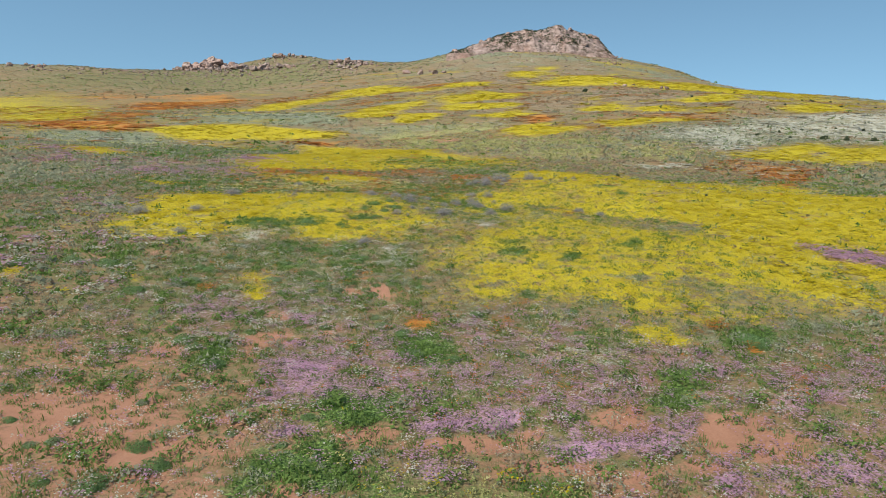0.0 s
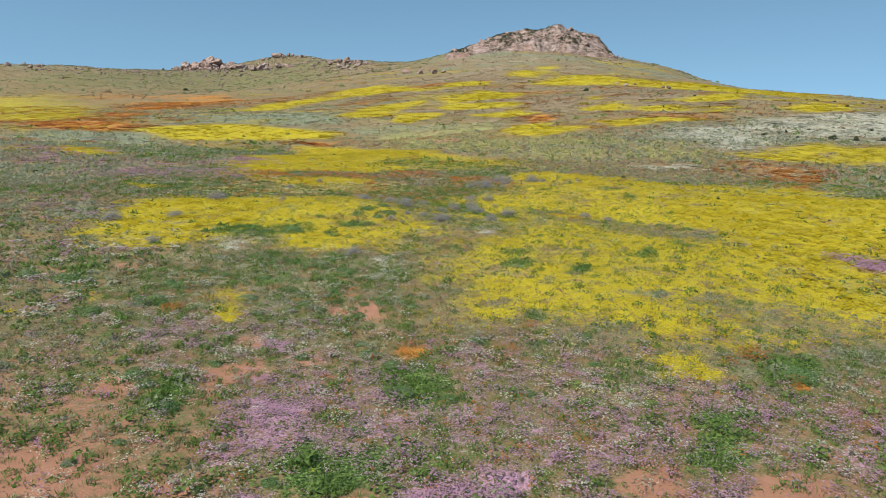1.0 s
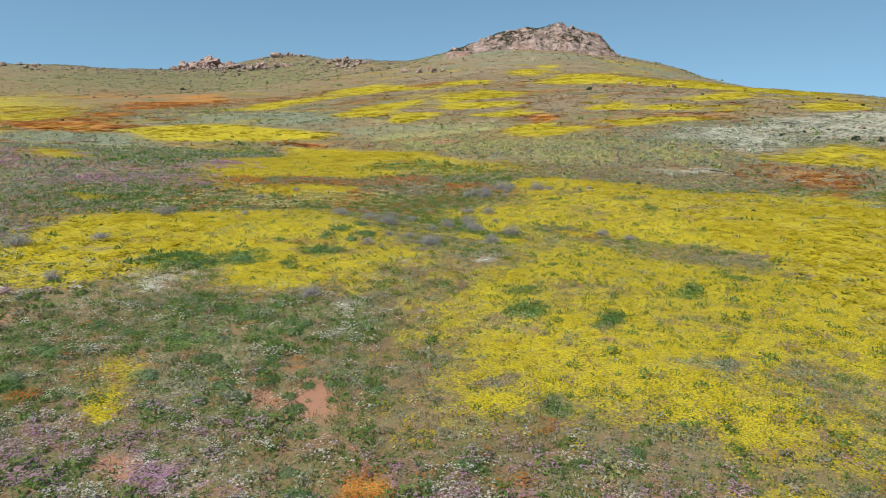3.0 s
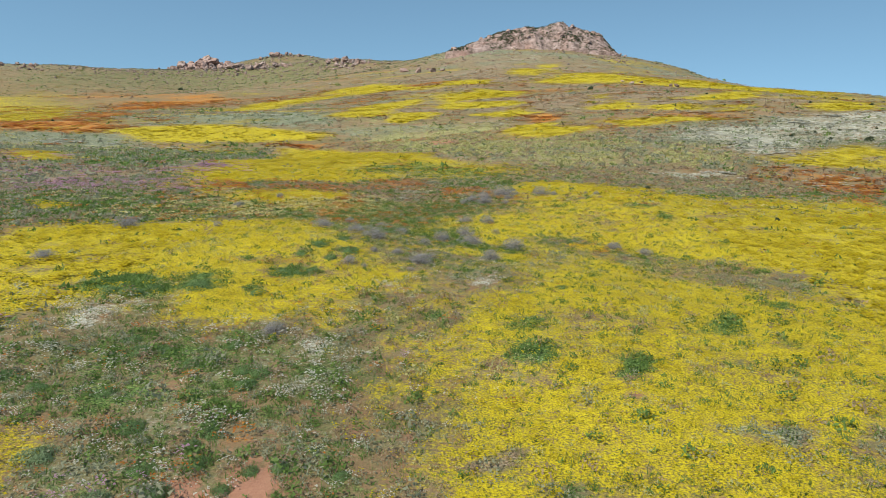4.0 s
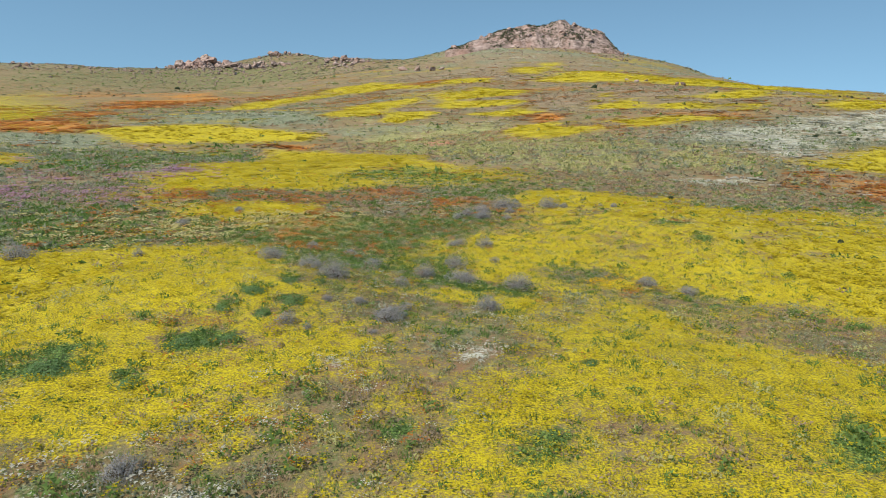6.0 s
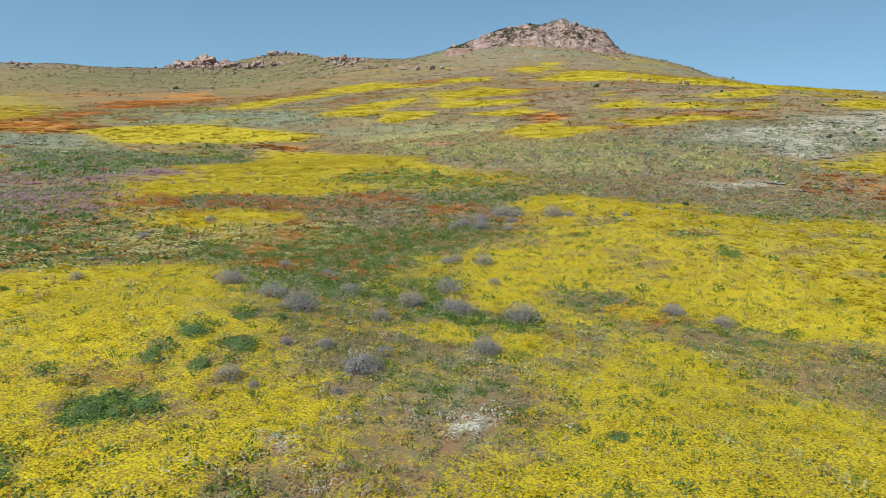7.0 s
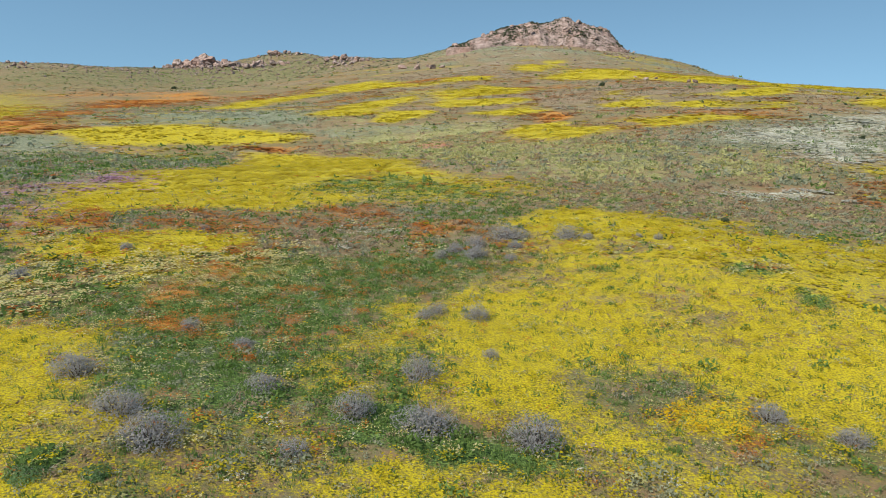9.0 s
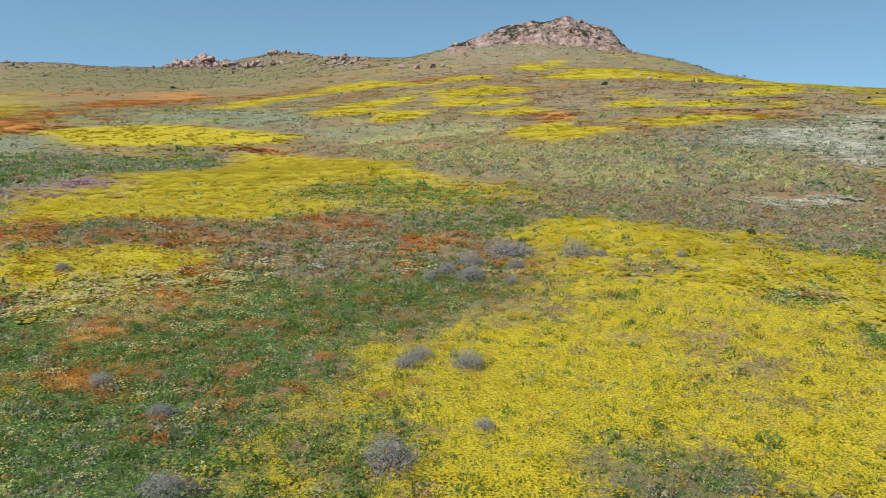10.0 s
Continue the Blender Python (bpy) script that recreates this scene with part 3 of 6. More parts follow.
stand(dict(green=0.58, pink=0.14, cream=0.06, sage=0.15), -2.5, 8.7, -1.5, 9.2, -0.9, 8.8, -0.9, 7.5, -2.2, 7.5)
stand(dict(sage=0.26, green=0.3, yellow=0.3, brown=0.08), 4.7, 35.6, 5.8, 36.0, 6.5, 35.0, 6.1, 34.5, 4.7, 34.4)
stand(dict(white=0.4, cream=0.15, yellow=0.2), -7.4, 24.2, -5.4, 24.6, -5.0, 24.3, -5.7, 23.7, -6.7, 23.2)
stand(dict(green=0.5, yellow=0.2), 9.1, 42.1, 10.0, 42.4, 10.9, 41.7, 10.3, 41.0, 9.1, 41.4)
stand(dict(yellow=0.55, green=0.35), -0.7, 35.1, -0.2, 35.5, 0.6, 34.6, 1.0, 33.9, -0.0, 33.7, -0.7, 34.6)
stand(dict(green=0.75, yellow=0.04), -2.1, 11.0, -0.8, 10.8, -0.8, 9.8, -1.5, 9.4, -1.9, 9.9)
stand(dict(yellow=0.4), -5.7, 19.0, -5.1, 19.1, -4.4, 16.5, -4.8, 16.4)
stand(dict(green=0.75), -1.0, 13.9, -0.1, 14.2, 0.2, 12.6, -0.6, 12.4)
stand(dict(soil=0.85), -7.6, 10.3, -6.3, 10.5, -5.5, 10.1, -5.7, 9.6, -7.2, 9.6)
stand(dict(pink=0.85), -3.0, 12.4, -2.1, 12.5, -1.8, 11.0, -2.6, 10.8)
stand(dict(pink=0.5, green=0.2), -6.1, 15.5, -4.8, 15.7, -4.2, 14.8, -4.9, 14.5, -5.6, 14.8)
stand(dict(soil=0.8), 3.6, 9.8, 4.4, 10.1, 4.9, 10.0, 5.1, 9.4, 5.1, 9.0, 4.3, 9.0, 3.8, 9.1)
stand(dict(gold=0.8, yellow=0.1), 5.0, 33.7, 5.6, 34.6, 6.4, 33.9, 6.1, 33.0, 5.4, 33.3)
stand(dict(green=0.82), -6.2, 26.6, -5.7, 27.0, -4.8, 26.3, -4.6, 25.5, -5.2, 25.4)
stand(dict(yellow=0.82, green=0.06), 4.1, 14.7, 5.3, 14.6, 5.4, 14.1, 5.1, 13.4, 4.3, 13.6)
stand(dict(pink=0.8, green=0.1), 1.5, 9.2, 3.5, 9.6, 3.3, 8.9, 2.1, 8.6, 1.5, 8.9)
stand(dict(green=0.6), 6.2, 24.3, 7.2, 25.1, 7.1, 23.8, 6.1, 23.3)
stand(dict(orange=0.22, yellow=0.45, brown=0.25), -4.5, 27.8, -3.3, 28.1, -2.6, 27.4, -3.4, 27.2, -4.1, 27.3)
stand(dict(green=0.65), 4.3, 12.3, 4.9, 12.3, 4.2, 10.4, 3.7, 10.4)
stand(dict(brown=0.35, yellow=0.4), 7.1, 38.4, 8.6, 38.6, 7.9, 37.6, 7.2, 37.8)
stand(dict(green=0.55, yellow=0.2), 2.0, 24.1, 3.0, 24.4, 3.0, 23.6, 2.3, 23.1, 2.0, 23.3)
stand(dict(pink=0.75, green=0.1), -0.6, 10.0, 1.0, 10.0, 1.0, 9.4, -0.5, 9.4)
stand(dict(green=0.85), 6.6, 14.9, 7.3, 14.5, 6.9, 13.7, 6.1, 13.5)
stand(dict(white=0.4, pink=0.2), -6.0, 16.3, -5.0, 16.7, -4.6, 16.1, -5.5, 15.6)
stand(dict(green=0.7, yellow=0.1), 2.0, 22.6, 2.8, 22.5, 2.8, 21.7, 2.3, 21.4, 2.0, 21.5)
stand(dict(brown=0.35, yellow=0.5), 3.4, 25.1, 3.9, 24.5, 3.9, 23.4, 3.2, 23.4)
stand(dict(green=0.6), -5.0, 13.4, -4.4, 13.4, -4.0, 11.9, -4.5, 11.8)
stand(dict(green=0.65), 10.3, 40.7, 10.8, 39.6, 10.3, 38.8, 9.9, 39.6)
stand(dict(yellow=0.5), -5.6, 18.9, -4.7, 18.7, -4.5, 17.9, -5.4, 18.0)
stand(dict(white=0.45), -7.3, 23.8, -6.5, 23.8, -6.1, 22.7, -6.7, 22.7)
stand(dict(soil=0.75), -6.3, 9.2, -5.2, 9.6, -4.9, 9.1, -5.7, 8.6)
stand(dict(green=0.65), 8.5, 26.7, 9.1, 26.3, 9.1, 25.2, 8.5, 25.5)
stand(dict(white=0.35), -8.1, 21.8, -6.8, 21.7, -6.6, 21.2, -7.7, 21.1)
stand(dict(brown=0.5, sage=0.2), 0.7, 18.3, 1.7, 18.6, 1.7, 18.0, 0.8, 17.7)
stand(dict(sage=0.65), 4.6, 19.0, 5.3, 19.3, 6.1, 19.1, 5.9, 18.7, 4.6, 18.8)
stand(dict(green=0.5), 5.4, 42.8, 6.4, 42.9, 6.3, 42.2, 5.6, 42.2)
stand(dict(green=0.65), -3.8, 26.7, -3.4, 27.2, -2.8, 27.1, -2.8, 26.6, -3.6, 26.4)
stand(dict(pink=0.7, green=0.1), 3.3, 9.9, 4.2, 10.2, 3.8, 9.2, 3.3, 9.3)
stand(dict(orange=0.75), -5.1, 39.7, -4.7, 40.2, -3.9, 39.5, -4.7, 39.3)
stand(dict(yellow=0.75), -5.3, 17.5, -4.8, 17.5, -4.4, 16.3, -4.7, 16.3)
stand(dict(orange=0.75), -4.7, 42.3, -4.3, 42.6, -3.8, 41.1, -4.1, 41.2)
stand(dict(green=0.8), 3.9, 22.0, 4.5, 22.3, 4.1, 20.9, 3.8, 21.1)
stand(dict(soil=0.9), -0.4, 9.1, 0.9, 9.3, 0.8, 8.9, -0.3, 8.8)
stand(dict(orange=0.3, pink=0.25, green=0.2), 1.2, 15.0, 1.8, 15.4, 1.7, 14.2, 1.2, 14.5)
stand(dict(soil=0.75), 2.4, 10.1, 3.1, 10.4, 3.2, 9.5, 2.9, 9.5)
stand(dict(yellow=0.7), -12.1, 18.0, -11.4, 18.0, -11.0, 17.3, -11.5, 17.2)
stand(dict(orange=0.4, pink=0.2), 0.8, 12.7, 1.2, 12.8, 1.1, 11.7, 0.7, 11.9)
stand(dict(pink=0.6, green=0.2), -0.6, 8.8, 0.0, 8.9, -0.0, 8.1, -0.5, 8.1)
stand(dict(green=0.65), 7.0, 24.6, 7.4, 24.7, 6.8, 23.3, 6.5, 23.3)
stand(dict(orange=0.75), -4.2, 37.4, -3.5, 37.4, -3.3, 36.7, -3.7, 36.7)
stand(dict(soil=0.8), -4.7, 8.7, -3.9, 8.9, -3.9, 8.4, -4.6, 8.2)
stand(dict(orange=0.8), 5.9, 14.8, 6.5, 15.1, 6.1, 14.2, 5.7, 14.2)
stand(dict(soil=0.8), -5.2, 10.2, -4.4, 10.1, -4.3, 9.5, -4.9, 9.7)
stand(dict(green=0.85), -3.4, 27.1, -3.1, 27.5, -2.7, 27.3, -2.6, 26.9, -3.1, 26.8)
stand(dict(soil=0.8), -2.0, 18.4, -1.3, 17.1, -1.4, 16.7, -1.9, 17.6)
stand(dict(green=0.55), 7.4, 23.1, 8.1, 22.7, 7.9, 22.3, 7.3, 22.6)
stand(dict(green=0.5, sage=0.2), 2.1, 17.5, 2.6, 17.5, 2.5, 16.8, 1.9, 17.0)
stand(dict(white=0.45), -2.1, 22.0, -2.0, 22.3, -1.6, 22.7, -1.5, 22.4, -1.7, 21.7)
stand(dict(orange=0.75), -2.3, 40.5, -1.4, 40.7, -1.4, 40.3, -2.1, 40.1)
stand(dict(white=0.45), 1.2, 26.8, 1.6, 27.3, 1.9, 27.4, 2.0, 27.1, 1.6, 26.7)
stand(dict(soil=0.9), -2.6, 17.7, -1.9, 17.4, -1.6, 16.8, -2.2, 17.0)
stand(dict(soil=0.75), 1.0, 8.6, 2.5, 8.7, 2.3, 8.5, 1.1, 8.4)
stand(dict(green=0.8), -2.9, 31.1, -2.5, 31.4, -2.3, 30.6, -2.6, 30.5)
stand(dict(pink=0.6), -3.3, 10.7, -2.6, 10.7, -2.5, 10.3, -3.0, 10.1)
stand(dict(soil=0.7), -5.8, 13.0, -5.3, 13.1, -5.1, 12.6, -5.6, 12.5)
stand(dict(green=0.7), 3.9, 21.8, 4.4, 21.8, 4.1, 21.1, 3.8, 20.9, 3.9, 21.3)
stand(dict(green=0.9), -2.6, 29.7, -2.2, 29.8, -1.9, 29.6, -2.0, 29.3, -2.4, 29.2)
stand(dict(pink=0.7), -3.6, 15.3, -3.1, 15.3, -2.9, 14.7, -3.4, 14.7)
stand(dict(white=0.56), 1.1, 26.9, 2.0, 27.4, 2.1, 27.1, 1.3, 26.7)
stand(dict(brown=0.5), 3.1, 41.1, 3.8, 41.3, 3.4, 40.5)
stand(dict(soil=0.7), -3.9, 13.6, -3.4, 14.1, -3.3, 13.6, -3.8, 13.3)
stand(dict(soil=0.7), -9.3, 20.7, -8.7, 20.8, -8.5, 20.0)
stand(dict(pink=0.65), 3.8, 8.5, 4.2, 8.2, 3.9, 7.8, 3.6, 7.9)
stand(dict(soil=0.95), -1.4, 9.3, -0.8, 9.7, -0.7, 10.0, -0.7, 9.4, -1.1, 9.1)
stand(dict(white=0.42), 0.4, 13.9, 0.8, 13.9, 0.8, 13.3, 0.4, 13.3)
stand(dict(soil=0.85), 1.0, 9.3, 1.6, 9.7, 1.6, 9.2, 1.1, 9.0)
stand(dict(orange=0.75), -2.8, 37.7, -2.5, 37.9, -2.3, 37.3, -2.6, 37.2)
stand(dict(yellow=0.7), -8.5, 17.9, -8.1, 17.9, -7.9, 17.3, -8.2, 17.3)
stand(dict(soil=0.6), 3.2, 8.6, 3.9, 8.7, 3.7, 8.3, 3.2, 8.3)
stand(dict(green=0.6), -4.0, 27.1, -3.7, 27.2, -3.4, 27.0, -3.4, 26.7, -3.7, 26.7)
stand(dict(pink=0.7), -2.7, 9.5, -2.2, 9.7, -2.1, 9.2, -2.5, 9.1)
stand(dict(green=0.55), 5.9, 23.8, 6.3, 23.8, 6.1, 23.3, 5.7, 23.2)
stand(dict(soil=0.85), -4.1, 13.7, -3.9, 14.2, -3.7, 13.8, -3.6, 13.3)
stand(dict(orange=0.8), 1.9, 16.8, 2.1, 16.8, 2.1, 16.2, 1.8, 16.2)
stand(dict(green=0.9), -3.4, 30.0, -2.9, 30.1, -2.9, 29.7, -3.3, 29.6)
stand(dict(orange=0.85), -0.8, 15.0, -0.4, 15.0, -0.3, 14.5, -0.7, 14.5)
stand(dict(white=0.56), -1.2, 26.3, -0.9, 26.6, -0.5, 26.3, -0.7, 26.1)
stand(dict(soil=0.85), -4.2, 15.4, -3.7, 15.4, -3.7, 14.9, -4.1, 15.1)
stand(dict(orange=0.6), -6.4, 17.1, -6.1, 17.3, -5.9, 16.6, -6.1, 16.5)
stand(dict(orange=0.75), -1.7, 37.6, -1.3, 38.2, -1.2, 37.5)
stand(dict(soil=0.75), -2.2, 7.9, -1.8, 8.0, -1.7, 7.5, -2.1, 7.5)
stand(dict(brown=0.4, soil=0.25), 1.7, 28.2, 2.2, 28.3, 2.1, 27.8, 1.8, 27.9)
stand(dict(green=0.85), -4.1, 25.5, -3.8, 25.8, -3.5, 25.5, -3.7, 25.1)
stand(dict(green=0.5), 8.1, 24.7, 8.3, 24.7, 7.8, 23.9, 7.7, 24.0)
stand(dict(orange=0.9), 6.4, 13.5, 6.8, 13.5, 6.5, 13.0, 6.3, 13.0)
stand(dict(soil=0.85), 2.4, 8.2, 3.0, 8.2, 2.8, 7.9, 2.4, 7.9)
stand(dict(green=0.9), -3.6, 28.9, -3.3, 29.0, -3.1, 28.6, -3.4, 28.5)
stand(dict(green=0.85), -2.8, 28.8, -2.5, 28.8, -2.3, 28.4, -2.6, 28.4)
stand(dict(soil=0.8), -3.7, 8.9, -3.1, 9.3, -3.3, 8.7)
stand(dict(green=0.85), 0.3, 24.2, 0.7, 24.2, 0.7, 23.9, 0.4, 23.8)
stand(dict(soil=0.85), -2.8, 14.4, -2.2, 14.4, -2.3, 14.0)
stand(dict(orange=0.8), -0.7, 15.1, -0.3, 15.1, -0.4, 14.5)
stand(dict(green=0.75), -3.7, 29.2, -3.3, 29.2, -3.2, 28.6)
stand(dict(green=0.8), 6.1, 37.9, 6.5, 37.9, 6.3, 37.6, 6.0, 37.6)
stand(dict(white=0.39), 0.4, 27.5, 0.8, 27.7, 0.8, 27.3, 0.5, 27.3)
stand(dict(yellow=0.7), -9.7, 16.5, -9.4, 16.5, -9.1, 16.0)
stand(dict(yellow=0.6), -4.0, 18.1, -3.6, 17.8, -3.5, 17.3)
stand(dict(orange=0.85), 5.8, 33.1, 6.3, 33.2, 6.0, 32.7)
stand(dict(soil=0.9), -1.6, 33.6, -1.5, 33.8, -1.3, 33.6, -1.4, 33.4)
stand(dict(white=0.45), -0.2, 27.4, -0.0, 27.7, 0.1, 27.3, -0.0, 27.2)
stand(dict(white=0.42), -0.1, 25.3, 0.2, 25.6, 0.1, 25.1)
stand(dict(orange=0.75), -0.3, 38.3, -0.1, 38.8, -0.1, 38.2)
stand(dict(orange=0.75), -2.0, 35.4, -1.7, 35.7, -1.6, 35.2)
stand(dict(orange=0.75), -0.1, 38.4, 0.2, 38.4, 0.3, 37.9)
stand(dict(orange=0.75), 0.8, 37.0, 1.2, 37.1, 1.2, 36.8)
stand(dict(orange=0.7), -2.3, 18.7, -2.0, 18.7, -2.0, 18.3)
stand(dict(orange=0.75), -2.0, 36.9, -1.9, 37.3, -1.7, 36.9)
stand(dict(orange=0.75), -0.6, 37.0, -0.2, 37.2, -0.3, 36.8)
stand(dict(soil=0.8), -2.5, 20.4, -2.2, 20.3, -2.2, 19.9)
stand(dict(orange=0.75), -2.9, 39.2, -2.6, 39.2, -2.6, 38.9)
stand(dict(orange=0.75), -6.3, 17.2, -6.0, 17.2, -5.9, 16.8)
stand(dict(white=0.39), -0.9, 26.6, -0.6, 26.7, -0.5, 26.4)
stand(dict(orange=0.75), 2.5, 37.8, 2.8, 37.5, 2.6, 37.4)
stand(dict(orange=0.9), 6.5, 11.8, 6.7, 11.8, 6.5, 11.5, 6.4, 11.5)
stand(dict(soil=0.75), -3.9, 20.4, -3.5, 20.6, -3.5, 20.3)
stand(dict(soil=0.55), -0.5, 21.3, -0.2, 21.5, -0.2, 21.2)
stand(dict(soil=0.85), 3.8, 20.2, 4.1, 20.3, 3.9, 20.0)
stand(dict(white=0.39), -0.3, 26.9, -0.1, 26.9, -0.1, 26.7)
stand(dict(pink=0.55), -0.3, 22.1, -0.1, 22.0, -0.2, 21.8)


def inside(px, py, poly):
    """Signed distance to a closed outline, above zero within it."""
    best = np.full(px.shape, 1e9)
    odd = np.zeros(px.shape, bool)
    for (ax, ay), (bx, by) in zip(poly, np.roll(poly, -1, axis=0)):
        dx, dy = bx - ax, by - ay
        u = np.clip(((px - ax) * dx + (py - ay) * dy) / (dx * dx + dy * dy + 1e-9), 0, 1)
        best = np.minimum(best, (px - ax - u * dx) ** 2 + (py - ay - u * dy) ** 2)
        cross = (ay > py) != (by > py)
        odd ^= cross & (px < dx * (py - ay) / (dy if abs(dy) > 1e-9 else 1e-9) + ax)
    best = np.sqrt(best)
    return np.where(odd, best, -best)


def cover(x, y):
    """How much of each kind grows at each place."""
    x, y = np.asarray(x, float), np.asarray(y, float)
    f = {k: np.zeros(x.shape) for k in KINDS}
    f["sage"] += np.clip(0.35 + 0.5 * fbm(x, y, 14), 0, 1) * 0.6
    f["brown"] += np.clip(0.1 + 0.6 * fbm(x + 70, y - 31, 19), 0, 1) * 0.5
    for shares, strength, poly in PATCHES:
        lo, hi = poly.min(0), poly.max(0)
        span = hi - lo
        size = math.sqrt(span[0] * span[1])
        wob = min(0.16 * size, 0.35 * min(span), 0.042 * max(12.0, float(poly[:, 1].mean()))) + 0.05
        m = (x > lo[0] - 2 * wob) & (x < hi[0] + 2 * wob) & (y > lo[1] - 2 * wob) & (y < hi[1] + 2 * wob)
        if not m.any():
            continue
        px, py = x[m], y[m]
        s = max(min(size * 0.45, 5 * wob), 0.4)
        sd = inside(px + wob * fbm(px, py, s), py + wob * fbm(px + 91, py + 47, s), poly)
        a = np.clip(0.5 + sd / (2.2 * wob), 0, 1)
        a *= np.clip((1.12 if lo[1] < 60 else 1.3) + 0.55 * fbm(px - 33, py + 12, max(0.35 * size, 0.4), 5), 0, 1)
        a *= strength
        for k in KINDS:
            f[k][m] *= 1 - a
        for k, v in shares.items():
            f[k][m] += a * v
    # single flowers strewn through the green hollow
    hollow = f["green"] * np.clip((y - 26) / 6, 0, 1)
    f["cream"] += 0.14 * hollow * np.clip(0.6 + 1.5 * fbm(x, y, 3.0), 0, 1.5)
    f["orange"] += 0.30 * hollow * np.clip(0.1 + 2.6 * fbm(x + 8, y - 5, 1.3), 0, 1)
    thin = f["yellow"] * (1 - np.clip(1.02 + 0.6 * fbm(x + 3, y - 6, 2.6, 5), 0.45, 1)) * np.clip((75 - y) / 30, 0.05, 1)
    f["yellow"] -= thin
    f["lime"] += 0.4 * thin + 0.12 * f["yellow"] * np.clip((70 - y) / 20, 0, 1)
    f["brown"] += 0.25 * thin
    f["green"] += 0.2 * thin
    # thin drifts that follow the slope of the far hillside
    far = np.clip((np.hypot(x, y) - 70) / 60, 0, 1) * np.clip((520 - y) / 120, 0, 1)
    for kind, amount, ox in (("yellow", 0.55, 0), ("orange", 0.40, 50), ("white", 0.32, 90), ("brown", 0.5, 130), ("lime", 0.5, 170), ("sage", 0.5, 210)):
        s = np.clip(1 - 1.3 * (f["yellow"] + f["orange"] + f["white"]), 0, 1) * far * amount * np.clip(3.4 * fbm(x * 0.3 + ox, y + 2.1 * ox, 11, 4) - 0.9, 0, 1)
        for k in KINDS:
            f[k] *= 1 - s
        f[kind] += s
    return f


# ---------------------------------------------------------------- materials
def mat(name, rough=0.7):
    m = bpy.data.materials.new(name)
    m.use_nodes = True
    nt = m.node_tree
    b = nt.nodes["Principled BSDF"]
    b.inputs["Roughness"].default_value = rough
    b.inputs["Specular IOR Level"].default_value = 0.25
    return m, nt, b


def node(nt, kind, **props):
    n = nt.nodes.new(kind)
    for k, v in props.items():
        if k in n.inputs:
            n.inputs[k].default_value = v
    return n


def ramp(nt, fac, *stops):
    r = nt.nodes.new("ShaderNodeValToRGB")
    while len(r.color_ramp.elements) < len(stops):
        r.color_ramp.elements.new(0.5)
    for e, (p, c) in zip(r.color_ramp.elements, stops):
        e.position, e.color = p, (*c, 1)
    nt.links.new(fac, r.inputs["Fac"])
    return r.outputs["Color"]


def noise_tex(nt, scale, detail=4.0, rough=0.6):
    g = nt.nodes.new("ShaderNodeNewGeometry")
    n = node(nt, "ShaderNodeTexNoise", Scale=scale, Detail=detail, Roughness=rough)
    nt.links.new(g.outputs["Position"], n.inputs["Vector"])
    return n.outputs["Fac"]


def mixc(nt, fac, a, b):
    m = nt.nodes.new("ShaderNodeMix")
    m.data_type = "RGBA"
    nt.links.new(fac, m.inputs["Factor"])
    for s, v in ((6, a), (7, b)):
        if isinstance(v, tuple):
            m.inputs[s].default_value = (*v, 1)
        else:
            nt.links.new(v, m.inputs[s])
    return m.outputs[2]


def maths(nt, op, a, b=None, clamp=False):
    m = nt.nodes.new("ShaderNodeMath")
    m.operation, m.use_clamp = op, clamp
    for i, v in enumerate((a, b)):
        if v is None:
            continue
        if isinstance(v, (int, float)):
            m.inputs[i].default_value = v
        else:
            nt.links.new(v, m.inputs[i])
    return m.outputs[0]


def plant_material(name, *colours, rough=0.65, through_light=0.48):
    """Petals or leaves: every plant a shade of its own, and light through thin parts."""
    m, nt, b = mat(name, rough)
    g = nt.nodes.new("ShaderNodeNewGeometry")
    n = len(colours)
    c = ramp(nt, g.outputs["Random Per Island"], *[(i / max(n - 1, 1), col) for i, col in enumerate(colours)])
    big = noise_tex(nt, 0.6, 3)
    # noise-shaped tufts go darker, part of the way to half the first colour
    tuft = maths(nt, "MULTIPLY", maths(nt, "SUBTRACT", noise_tex(nt, 3.4, 3), 0.42), 2.4, True)
    tuft_tone = mixc(nt, maths(nt, "MULTIPLY", tuft, 0.36), c, tuple(v * 0.5 for v in colours[0]))
    dull = mixc(nt, maths(nt, "MULTIPLY", big, 0.35), tuft_tone, tuple(v * 0.55 for v in colours[0]))
    nt.links.new(dull, b.inputs["Base Color"])
    if through_light:
        t = nt.nodes.new("ShaderNodeBsdfTranslucent")
        nt.links.new(dull, t.inputs["Color"])
        mix = nt.nodes.new("ShaderNodeMixShader")
        mix.inputs[0].default_value = through_light
        nt.links.new(b.outputs[0], mix.inputs[1])
        nt.links.new(t.outputs[0], mix.inputs[2])
        nt.links.new(mix.outputs[0], nt.nodes["Material Output"].inputs["Surface"])
    return m


